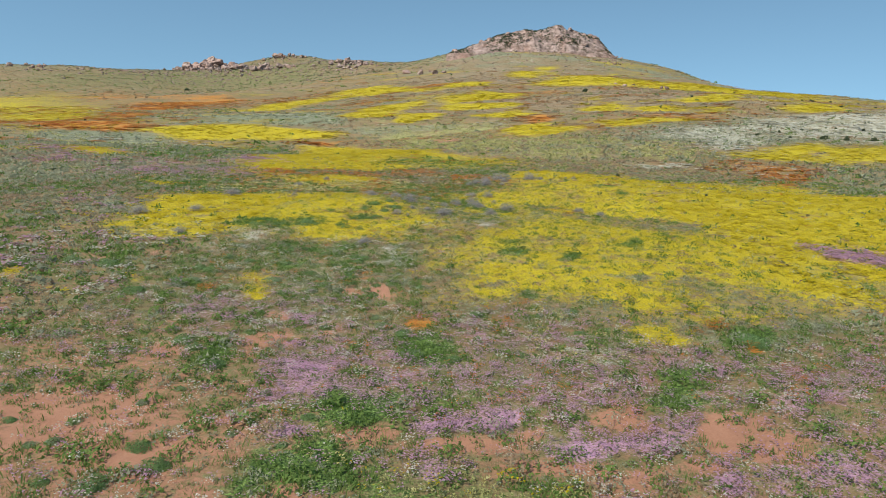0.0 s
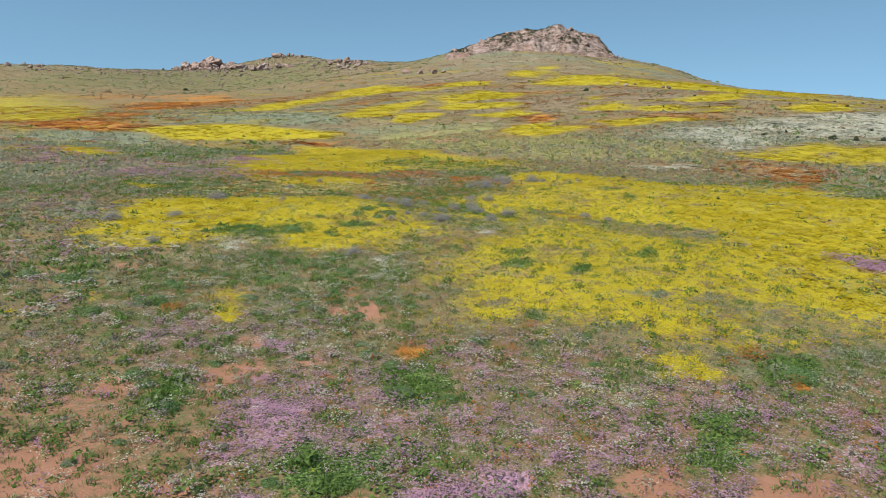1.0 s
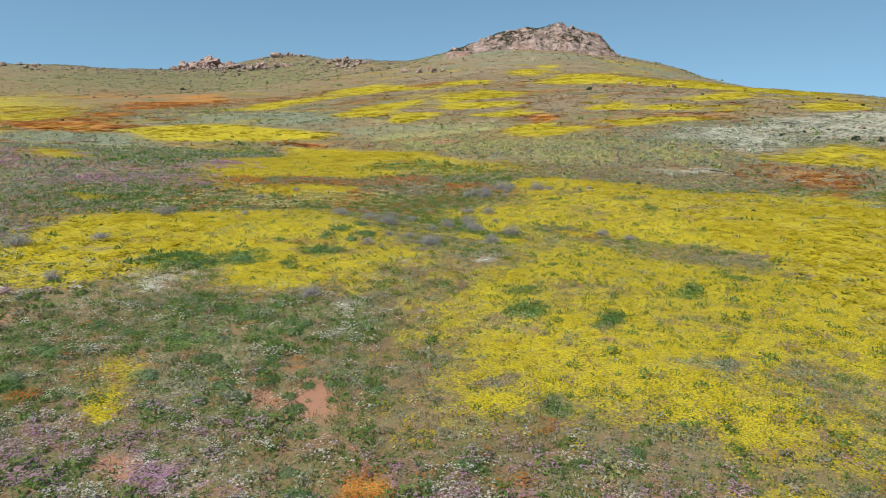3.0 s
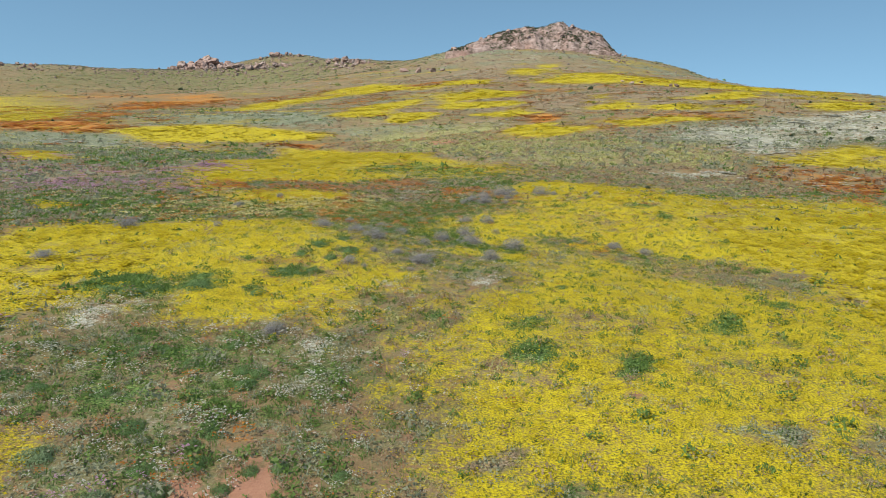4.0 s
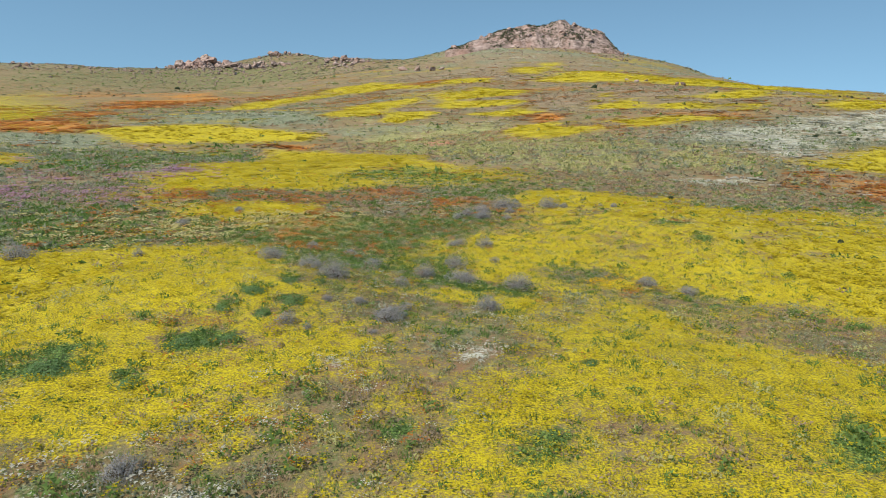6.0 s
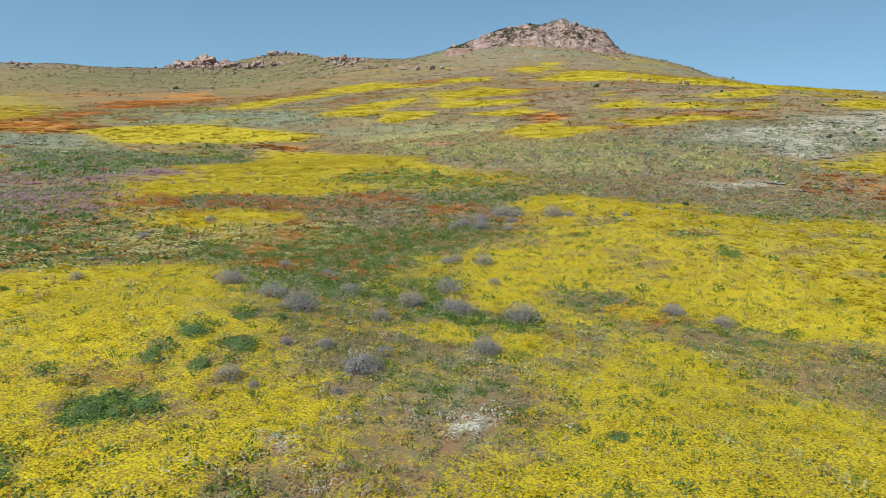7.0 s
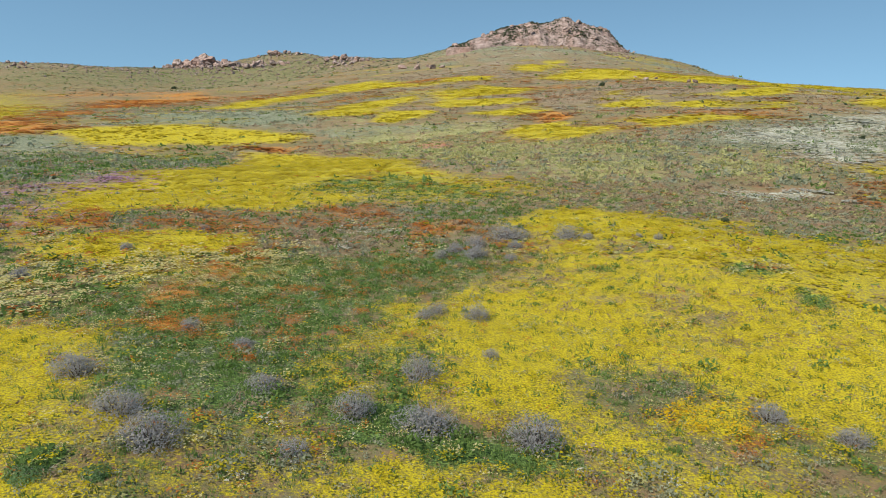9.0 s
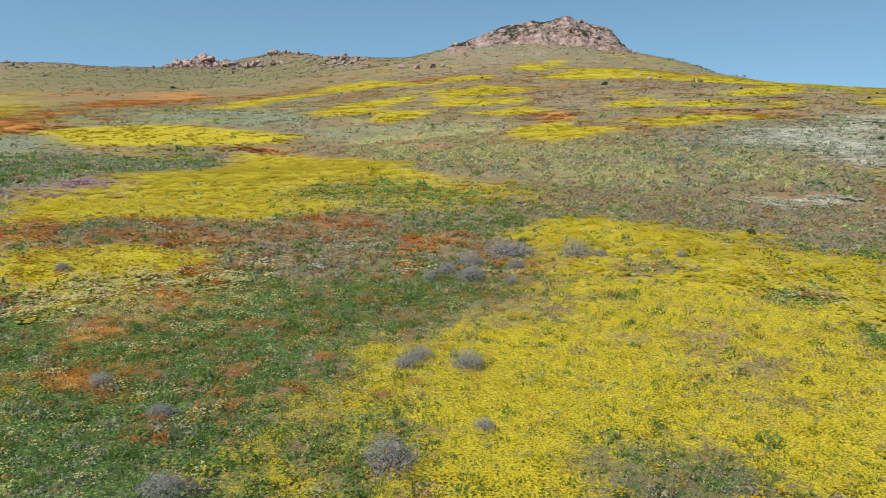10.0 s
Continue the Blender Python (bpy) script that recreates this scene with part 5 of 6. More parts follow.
# ---------------------------------------------------------------- shrubs
TWIG = plant_material("grey_twig", (0.34, 0.33, 0.335), (0.42, 0.405, 0.41), (0.27, 0.265, 0.265), through_light=0)
GREY_LEAF = plant_material("grey_leaf", (0.37, 0.365, 0.37), (0.44, 0.43, 0.44), (0.31, 0.315, 0.28))
GREEN_LEAF = plant_material("green_leaf", (0.21, 0.35, 0.125), (0.28, 0.42, 0.18), (0.15, 0.27, 0.10))
PALE_LEAF = plant_material("pale_leaf", (0.30, 0.41, 0.21), (0.36, 0.46, 0.26), (0.24, 0.34, 0.17))
DARK_LEAF = plant_material("dark_leaf", (0.085, 0.12, 0.06), (0.13, 0.16, 0.085), (0.065, 0.095, 0.05))
HILL_LEAF = plant_material("hill_leaf", (0.13, 0.16, 0.085), (0.18, 0.21, 0.12), (0.10, 0.125, 0.07))
WOOD = plant_material("shrub_wood", (0.12, 0.09, 0.07), (0.16, 0.12, 0.09), through_light=0)


def twigs(rng, n, r, h, thick, spread=1.0, segments=3):
    """Thin bent stems from one root up to a rounded crown of radius r and height h."""
    V, T = [], []
    for _ in range(n):
        a, q = rng.uniform(0, 6.283), math.sqrt(rng.uniform(0, 1)) * spread
        tip = np.array([math.cos(a) * q * r, math.sin(a) * q * r, h * (math.sqrt(max(0.02, 1 - 0.8 * q * q)) * rng.uniform(0.75, 1.08))])
        root = np.array([tip[0] * 0.25, tip[1] * 0.25, -0.02]) + rng.normal(0, 0.03 * r, 3) * (1, 1, 0)
        bend = rng.normal(0, 0.09 * r, 3)
        side = np.cross(tip - root, rng.normal(0, 1, 3))
        side /= np.linalg.norm(side) + 1e-9
        up = np.cross(tip - root, side)
        up /= np.linalg.norm(up) + 1e-9
        b = len(V)
        for s in range(segments):
            u = s / segments
            c = root + (tip - root) * u + bend * math.sin(3.1 * u)
            w = thick * (1 - 0.7 * u)
            V += [c + side * w, c - 0.5 * side * w + 0.87 * up * w, c - 0.5 * side * w - 0.87 * up * w]
        V.append(tip)
        for s in range(segments - 1):
            for k in range(3):
                p, q2 = b + 3 * s + k, b + 3 * s + (k + 1) % 3
                T += [(p, q2, q2 + 3), (p, q2 + 3, p + 3)]
        for k in range(3):
            T.append((b + 3 * (segments - 1) + k, b + 3 * (segments - 1) + (k + 1) % 3, len(V) - 1))
    return np.array(V), np.array(T)


def leaves(rng, n, r, h, size, hollow=0.45, slim=0.35):
    """Small pointed leaves through a rounded, uneven crown."""
    V, T = [], []
    lump = rng.normal(0, 1, (6, 3))
    lump /= np.linalg.norm(lump, axis=1)[:, None]
    for _ in range(n):
        d = rng.normal(0, 1, 3)
        d /= np.linalg.norm(d)
        d[2] = abs(d[2])
        k = 0.62 + 0.46 * max(0, float((lump @ d).max())) ** 3
        q = k * (hollow + (1 - hollow) * rng.uniform(0, 1) ** 0.5)
        c = d * (r * q, r * q, h * q)
        l, w = size * rng.uniform(0.6, 1.3), size * slim * rng.uniform(0.7, 1.2)
        o = rng.normal(0, 1, 3)
        o = o - d * (o @ d) * 0.8 + d * 0.35
        o /= np.linalg.norm(o)
        s = np.cross(o, d + rng.normal(0, 0.5, 3))
        s /= np.linalg.norm(s) + 1e-9
        b = len(V)
        V += [c - o * l * 0.4 - s * w, c - o * l * 0.4 + s * w, c + o * l * 0.6]
        T += [(b, b + 1, b + 2)]
    return np.array(V), np.array(T)


def make_shrub(kind, seed):
    """One shrub a metre wide, at the origin."""
    r = np.random.default_rng(seed)
    top = new({"grey": "grey_shrub", "green": "green_shrub", "pale": "pale_shrub", "dark": "dark_bush"}[kind])
    if kind == "grey":
        part("wood", mesh_from("wood", *twigs(r, 26, 0.40, 0.38, 0.012), WOOD), top)
        part("crown", mesh_from("crown", *twigs(r, 110, 0.54, 0.56, 0.0055, 1.0), TWIG), top)
        part("foliage", mesh_from("foliage", *leaves(r, 1150, 0.56, 0.58, 0.05, 0.5, 0.24), GREY_LEAF), top)
    elif kind in ("green", "pale"):
        part("wood", mesh_from("wood", *twigs(r, 26, 0.38, 0.21, 0.012), WOOD), top)
        part("foliage", mesh_from("foliage", *leaves(r, 1500, 0.54, 0.27, 0.05, 0.35, 0.34), GREEN_LEAF if kind == "green" else PALE_LEAF), top)
    else:
        part("trunk", mesh_from("trunk", *twigs(r, 12, 0.35, 0.45, 0.03), WOOD), top)
        part("crown", mesh_from("crown", *leaves(r, 420, 0.5, 0.62, 0.18, 0.35, 0.5), DARK_LEAF), top)
    return top


SHRUB_TAGS = {
    "grey": ("dry grey twiggy shrub standing in the flowers", "shrub", "grey shrubs"),
    "green": ("rounded leafy green shrub on the veld", "shrub", "green shrubs"),
    "pale": ("small pale green leafy shrub on red soil", "shrub", "pale shrubs"),
    "dark": ("dark green far bush on the hillside", "bush", "dark bushes"),
}
VARIANTS = {k: [tagged(make_shrub(k, 40 + 7 * i + 100 * j), *SHRUB_TAGS[k]) for i in range(3)] for j, k in enumerate(SHRUB_TAGS)}
PLACED = {k: 0 for k in SHRUB_TAGS}


def shrub(kind, x, y, width):
    """Stand one shrub of that width on the ground."""
    n = PLACED[kind]
    PLACED[kind] += 1
    r = random.Random(1000 + n * 13 + len(kind))
    s = Matrix.Diagonal((width * r.uniform(0.9, 1.15), width * r.uniform(0.9, 1.1), width * r.uniform(0.8, 1.1), 1))
    m = pose(x, y, float(height([x], [y])[0]) - 0.02 * width, 0, 0, r.uniform(0, 360))
    src = VARIANTS[kind][n % 3]
    if n < 3:
        src.matrix_basis = m @ s
    else:
        ob = copy_thing(src, Matrix())
        ob.matrix_basis = m @ s


shrub("grey", -3.60, 33.66, 0.76)
shrub("grey", -2.29, 32.23, 0.74)
shrub("grey", -1.58, 31.51, 0.78)
shrub("grey", -0.79, 33.64, 0.61)
shrub("grey", 0.58, 33.10, 0.70)
shrub("grey", 1.41, 34.79, 0.70)
shrub("grey", 1.60, 32.86, 0.90)
shrub("grey", 0.03, 31.72, 0.51)
shrub("grey", 2.10, 30.11, 0.64)
shrub("grey", -0.02, 28.68, 0.75)
shrub("grey", 0.32, 29.56, 0.37)
shrub("grey", -1.95, 28.06, 0.49)
shrub("grey", -0.73, 29.64, 0.38)
shrub("grey", 3.05, 32.64, 0.90)
shrub("grey", 2.67, 36.06, 0.37)
shrub("grey", 6.81, 33.93, 0.60)
shrub("grey", 7.72, 33.34, 0.55)
shrub("grey", -1.49, 27.81, 0.22)
shrub("grey", -1.38, 29.51, 0.27)
shrub("grey", -0.25, 27.87, 0.23)
shrub("grey", -7.55, 34.26, 0.44)
shrub("grey", -8.66, 40.39, 0.58)
shrub("grey", 3.92, 47.12, 1.35)
shrub("grey", 2.79, 46.09, 0.77)
shrub("grey", 2.67, 44.59, 0.86)
shrub("grey", 1.70, 44.71, 0.61)
shrub("grey", 2.07, 45.36, 0.65)
shrub("grey", 4.02, 45.55, 0.57)
shrub("grey", 3.73, 43.99, 0.42)
shrub("grey", 5.91, 46.96, 0.98)
shrub("grey", 6.56, 46.86, 0.49)
shrub("grey", 8.78, 46.31, 0.41)
shrub("grey", 8.34, 46.98, 0.32)
shrub("grey", 1.37, 38.35, 0.48)
shrub("grey", 1.65, 38.80, 0.54)
shrub("grey", 2.50, 38.39, 0.72)
shrub("grey", -1.75, 35.81, 0.46)
shrub("grey", -3.13, 36.85, 0.47)
shrub("grey", -6.42, 46.91, 0.54)
shrub("grey", -7.59, 43.74, 0.49)
shrub("grey", -9.17, 23.31, 0.51)
shrub("grey", -12.18, 26.89, 0.94)
shrub("grey", -10.29, 28.03, 0.70)
shrub("grey", -10.44, 33.33, 0.89)
shrub("grey", -2.71, 22.84, 0.52)
shrub("green", -3.02, 29.65, 0.55)
shrub("green", -2.11, 29.28, 0.68)
shrub("green", -3.25, 28.53, 0.42)
shrub("green", -2.48, 28.38, 0.42)
shrub("green", -2.47, 30.57, 0.44)
shrub("green", -3.05, 26.84, 0.49)
shrub("green", -2.72, 26.94, 0.46)
shrub("green", -3.46, 26.78, 0.44)
shrub("green", -1.79, 30.66, 0.40)
shrub("green", 7.89, 31.80, 0.45)
shrub("green", 7.45, 31.97, 0.29)
shrub("green", 3.72, 26.90, 0.36)
shrub("green", -6.45, 24.92, 0.74)
shrub("green", -6.96, 24.99, 0.63)
shrub("green", -6.07, 25.32, 0.62)
shrub("green", -5.10, 25.62, 0.76)
shrub("green", -3.67, 25.20, 0.46)
shrub("green", -2.80, 21.01, 0.50)
shrub("green", -5.38, 22.19, 0.34)
shrub("green", 2.03, 30.30, 0.36)
shrub("green", -3.72, 8.26, 0.53)
shrub("green", -4.32, 7.68, 0.58)
shrub("green", -4.21, 8.77, 0.40)
shrub("green", -4.98, 7.78, 0.28)
shrub("green", -2.06, 9.90, 0.33)
shrub("green", -4.19, 11.93, 0.49)
shrub("green", -0.51, 12.91, 0.53)
shrub("green", 6.58, 13.76, 0.74)
shrub("green", -2.22, 8.90, 0.22)
shrub("green", -6.43, 9.48, 0.25)
shrub("pale", -5.48, 8.85, 0.30)
shrub("pale", -5.51, 9.51, 0.26)
shrub("pale", -3.06, 9.27, 0.25)
shrub("pale", -1.71, 8.52, 0.26)
shrub("pale", -2.94, 10.73, 0.28)
shrub("pale", -5.72, 8.72, 0.23)
shrub("pale", -4.79, 10.18, 0.26)
shrub("pale", -4.39, 10.80, 0.27)
shrub("green", -7.08, 17.57, 0.51)
shrub("green", -6.98, 19.06, 0.55)
shrub("green", -4.14, 17.05, 0.48)
shrub("green", -2.69, 19.08, 0.41)
shrub("green", -6.66, 17.65, 0.36)
shrub("green", -2.93, 17.36, 0.30)
shrub("green", 1.79, 15.85, 0.24)
shrub("green", -3.85, 18.91, 0.53)
shrub("green", -2.55, 18.83, 0.45)
shrub("green", -2.62, 20.41, 0.51)
shrub("green", -2.50, 18.00, 0.36)
shrub("green", -1.76, 17.79, 0.30)
shrub("green", -1.42, 17.88, 0.30)
shrub("green", -2.77, 17.34, 0.40)
shrub("green", -3.22, 17.78, 0.47)
shrub("green", -2.77, 18.44, 0.38)
shrub("green", -1.98, 17.37, 0.30)
shrub("green", -0.61, 17.76, 0.30)
shrub("green", -2.45, 20.95, 0.49)
shrub("green", -4.70, 20.04, 0.41)
shrub("green", -5.82, 20.13, 0.43)
shrub("pale", -6.86, 17.19, 0.55)
shrub("green", -6.43, 17.34, 0.43)
shrub("pale", -6.13, 15.41, 0.31)
shrub("pale", -5.69, 13.94, 0.28)
shrub("green", -5.29, 13.28, 0.62)
shrub("green", -4.89, 12.89, 0.49)
shrub("green", -4.09, 13.98, 0.38)
shrub("green", -1.82, 16.95, 0.42)
shrub("pale", -0.62, 12.85, 0.63)
shrub("green", 1.66, 12.82, 0.37)
shrub("green", 0.81, 15.34, 0.47)
shrub("green", 3.09, 15.66, 0.41)
shrub("pale", -3.38, 17.12, 0.46)
shrub("green", -5.25, 22.23, 0.40)
shrub("green", -4.47, 21.88, 0.47)
shrub("green", -3.28, 22.12, 0.41)
shrub("green", -4.87, 21.62, 0.52)
shrub("green", -3.74, 21.21, 0.39)
shrub("green", -7.72, 16.48, 0.74)
shrub("pale", -7.72, 13.26, 0.55)
shrub("pale", -4.64, 18.09, 0.63)
shrub("green", 6.50, 13.66, 0.80)
shrub("green", -1.27, 14.64, 0.51)
shrub("green", -11.92, 18.49, 0.65)
shrub("green", -9.50, 19.01, 0.80)
shrub("pale", -10.77, 19.25, 0.65)
shrub("green", 0.22, 12.57, 0.44)
shrub("green", -6.60, 18.92, 0.68)
shrub("pale", -6.68, 17.74, 0.48)
shrub("pale", -1.52, 15.15, 0.31)
shrub("green", -6.62, 20.50, 0.56)
shrub("green", -2.60, 14.49, 0.42)
shrub("green", -0.83, 14.10, 0.47)
shrub("green", 2.99, 14.15, 0.33)
shrub("green", 2.33, 15.47, 0.31)
shrub("dark", 13.19, 51.76, 0.40)
shrub("dark", 15.17, 39.31, 0.26)
shrub("dark", 39.08, 86.79, 0.59)
shrub("dark", 39.98, 87.99, 0.48)
shrub("dark", 47.83, 82.30, 0.83)
shrub("dark", 45.86, 83.68, 0.95)
shrub("dark", 51.46, 82.77, 0.85)
shrub("dark", 42.05, 84.16, 0.58)
shrub("dark", 29.03, 78.46, 0.42)
shrub("dark", 36.71, 185.62, 1.65)
shrub("dark", 39.08, 80.74, 0.45)
shrub("dark", 27.74, 78.43, 0.41)
shrub("dark", -0.34, 121.90, 0.45)
shrub("dark", 7.13, 77.22, 0.29)
shrub("dark", 43.30, 104.17, 0.42)
shrub("dark", 55.78, 119.47, 0.49)
shrub("dark", 62.32, 128.15, 0.53)
shrub("dark", 52.15, 148.25, 0.59)
shrub("dark", 40.03, 129.62, 0.51)
shrub("dark", 38.37, 132.98, 0.43)
shrub("dark", 37.78, 155.46, 0.50)
shrub("dark", 77.62, 147.63, 0.83)
shrub("dark", 80.22, 153.76, 0.65)
shrub("dark", 71.99, 126.89, 0.73)
shrub("dark", 88.54, 143.76, 0.73)
shrub("dark", 44.75, 96.15, 0.46)
shrub("dark", 47.81, 92.88, 0.45)
shrub("dark", 53.06, 94.20, 0.47)
shrub("dark", 55.70, 92.19, 0.54)
shrub("dark", -175.22, 471.73, 2.82)
shrub("dark", -114.25, 256.48, 0.87)
shrub("dark", -68.71, 131.83, 0.55)
shrub("dark", -30.48, 106.79, 0.41)
shrub("dark", -21.63, 64.47, 0.38)
shrub("dark", -27.21, 47.56, 0.41)
shrub("dark", -11.75, 43.41, 0.25)
shrub("dark", -39.48, 65.93, 0.48)
shrub("dark", -36.66, 67.75, 0.43)
shrub("dark", -36.67, 57.95, 0.38)
shrub("dark", 20.31, 166.64, 0.52)
shrub("dark", 30.05, 168.56, 0.53)
shrub("dark", 22.17, 100.09, 0.32)
shrub("dark", 2.04, 255.54, 0.80)
shrub("dark", 10.47, 215.83, 0.67)
shrub("dark", 20.15, 227.80, 0.71)
shrub("dark", -4.28, 180.13, 0.45)
shrub("dark", -18.32, 252.75, 0.63)
shrub("dark", 39.97, 125.99, 0.41)
shrub("dark", 34.25, 135.81, 0.35)
shrub("dark", 47.60, 127.45, 0.42)
shrub("dark", 71.28, 173.08, 0.58)
shrub("dark", 77.04, 176.64, 0.60)
shrub("dark", 75.41, 147.97, 0.62)
shrub("dark", 87.34, 158.74, 0.68)
shrub("dark", 94.25, 159.49, 0.69)
shrub("dark", 43.39, 89.89, 0.43)
shrub("dark", 43.43, 98.52, 0.33)


# ---------------------------------------------------------------- granite
def boulder_mesh(seed, sub=3, rough=0.22, flat=0.0):
    """A weathered granite block: rounded, with joints and flattened faces."""
    bm = bmesh.new()
    bmesh.ops.create_icosphere(bm, subdivisions=sub, radius=0.5)
    r = random.Random(seed)
    off = Vector((r.uniform(-50, 50), r.uniform(-50, 50), r.uniform(-50, 50)))
    cuts = [(Vector((r.gauss(0, 1), r.gauss(0, 1), r.gauss(0, 0.7))).normalized(), r.uniform(0.22, 0.42)) for _ in range(11)]
    for v in bm.verts:
        p = v.co.copy()
        for nrm, d in cuts:
            k = p.dot(nrm)
            if k > d:
                p -= nrm * (k - d) * 0.95
        p += p.normalized() * rough * (noise.fractal(p * 2.6 + off, 0.9, 2.1, 4) * 0.35)
        v.co = p
    me = bpy.data.meshes.new("boulder")
    bm.to_mesh(me)
    bm.free()
    me.materials.append(BLOCK_ROCK)
    return me


BOULDERS = [boulder_mesh(60 + i, 3, 0.35) for i in range(8)]
ROCK_COUNT = [0, 0]


PEBBLE = boulder_mesh(91, 1, 0.3)
PEBBLE_V = np.array([v.co[:] for v in PEBBLE.vertices])
PEBBLE_T = np.array([p.vertices[:] for p in PEBBLE.polygons])
SMALL_BLOCKS = []


def boulder(x, y, z, width):
    """A block of that width, bedded in the slope or on the rock at that height; small ones join the rubble."""
    r = random.Random(ROCK_COUNT[0])
    ROCK_COUNT[0] += 1
    kind = r.randrange(8)
    m = pose(x, y, z + width * 0.12, r.uniform(-14, 14), r.uniform(-14, 14), r.uniform(0, 360)) @ Matrix.Diagonal((width * r.uniform(0.9, 1.3), width * r.uniform(0.8, 1.1), width * r.uniform(0.6, 0.85), 1))
    if width < 2.6:
        a = np.array(m)
        SMALL_BLOCKS.append(PEBBLE_V @ a[:3, :3].T + a[:3, 3])
        return
    ob = tagged(new("boulder", BOULDERS[kind]), "weathered pinkish grey granite boulder on the hill", "boulder", "granite boulders")
    ob.matrix_basis = m


SUMMIT = (45.0, 404.0)
SUMMIT_FOOT = (33.0, 33.6, 33.6, 33.0)


def summit_height(u, v):
    """Rise of the bare summit rock over its foot, u along the ridge and v across it."""
    crest = np.interp(u, (-50, -44, -39, -26, -17, -1, 9, 13, 15.6, 19, 22, 30, 36.5, 42, 47), (-3, 1.6, 3.6, 9.0, 12.8, 15.0, 14.8, 16.6, 18.0, 17.4, 16.2, 15.4, 12.8, 7.0, -2))
    across = np.clip(1 - (v / np.where(v < 0, 34.0, 26.0)) ** 2, 0, 1) ** 0.75
    crag = 1 - np.abs(fbm(u + 200, v * 1.3, 11, 5))
    smooth = np.clip(0.75 + 0.8 * fbm(u - 40, v + 13, 30, 2), 0.15, 1)
    blocks = np.floor(fbm(u * 1.2 + 77, v, 7, 3) * 3) / 3
    return crest * across + (crag * 3.4 - 2.4 + blocks * 1.2) * smooth * np.clip(crest * across / 4, 0, 1)


def build_summit():
    us, vs = np.arange(-52, 49.1, 0.42), np.arange(-36, 29, 0.5)
    U, V = np.meshgrid(us, vs)
    u, v = U.ravel(), V.ravel()
    x, y = SUMMIT[0] + u, SUMMIT[1] + v
    rise = summit_height(u, v)
    z = np.interp(u, (-50, 0, 20, 46), SUMMIT_FOOT) + rise + np.where(rise < 0.3, -6.0, 0.0)
    n, k = len(us), len(vs)
    i = np.arange(n * k).reshape(k, n)
    q = np.stack([i[:-1, :-1], i[:-1, 1:], i[1:, 1:], i[1:, :-1]], -1).reshape(-1, 4)
    me = mesh_from("summit_rock", np.column_stack([x, y, z]), q, ROCK)
    tagged(new("summit_rock", me), "bare pinkish granite dome with cracks on the hilltop", "rock outcrop")


build_summit()
r = random.Random(21)
for _ in range(70):
    u, v = r.uniform(-46, 42), -34 * r.uniform(0.0, 1.0) ** 0.8
    rise = float(summit_height(np.array([u]), np.array([v]))[0])
    if rise > 0.5:
        foot = float(np.interp(u, (-50, 0, 20, 46), SUMMIT_FOOT))
        boulder(SUMMIT[0] + u, SUMMIT[1] + v, foot + rise - 0.5, r.uniform(1.0, 2.8) if r.random() < 0.85 else r.uniform(3, 5))



def summit_scrub():
    """Dark bushes in the cracks of the summit rock."""
    g = np.random.default_rng(11)
    u, v = g.uniform(-44, 42, 6000), -33 * g.random(6000)
    rise = summit_height(u, v)
    m = (rise > 0.8) & (fbm(u + 5, v - 9, 12, 3) + g.normal(0, 0.25, 6000) > 0.0)
    u, v, rise = u[m], v[m], rise[m]
    shapes = [puff(g, 16, 0.6, 0.5, 0.55) for _ in range(6)]
    vs, ts, base = [], [], 0
    foot = np.interp(u, (-50, 0, 20, 46), SUMMIT_FOOT)
    for i in range(len(u)):
        p, t = shapes[i % 6]
        vs.append(p * g.uniform(0.35, 1.1) + (SUMMIT[0] + u[i], SUMMIT[1] + v[i], foot[i] + rise[i] - 0.1))
        ts.append(t + base)
        base += len(p)
    tagged(new("summit_scrub", mesh_from("summit_scrub", np.vstack(vs), np.vstack(ts), DARK_LEAF)), "dark bushes growing in cracks of the summit rock", "scrub", kind="stuff")


summit_scrub()


def loose_stones():
    """Small pale stones strewn over the rocky slopes."""
    g = np.random.default_rng(17)
    a = np.column_stack([g.normal(-170, 62, 800), g.normal(575, 38, 800)])
    b = np.column_stack([g.normal(45, 48, 500), g.normal(345, 26, 500)])
    c = np.column_stack([g.normal(-75, 45, 300), g.normal(560, 45, 300)])
    d = np.column_stack([g.uniform(-330, -150, 260), g.uniform(500, 560, 260)])
    p = np.vstack([a, b, c, d])
    shapes = []
    for _ in range(5):
        q = g.uniform(0.6, 1.2, 6)
        v = np.array([(q[0], 0, 0.1), (0, q[1], 0), (-q[2], 0, 0.1), (0, -q[3], 0), (0.1, 0.1, q[4] * 0.8), (0, 0, -q[5])]) * 0.5
        shapes.append((v, np.array([(0, 1, 4), (1, 2, 4), (2, 3, 4), (3, 0, 4), (1, 0, 5), (2, 1, 5), (3, 2, 5), (0, 3, 5)])))
    size = 0.4 + 1.1 * g.random(len(p)) ** 2.5
    v, t = spread_of(shapes, p[:, 0], p[:, 1], size * np.where(p[:, 1] > 450, 2.4, 1.2), g)
    tagged(new("loose_stones", mesh_from("loose_stones", v, t, ROCK)), "small pale granite stones on the slopes", "stones", kind="stuff")


loose_stones()


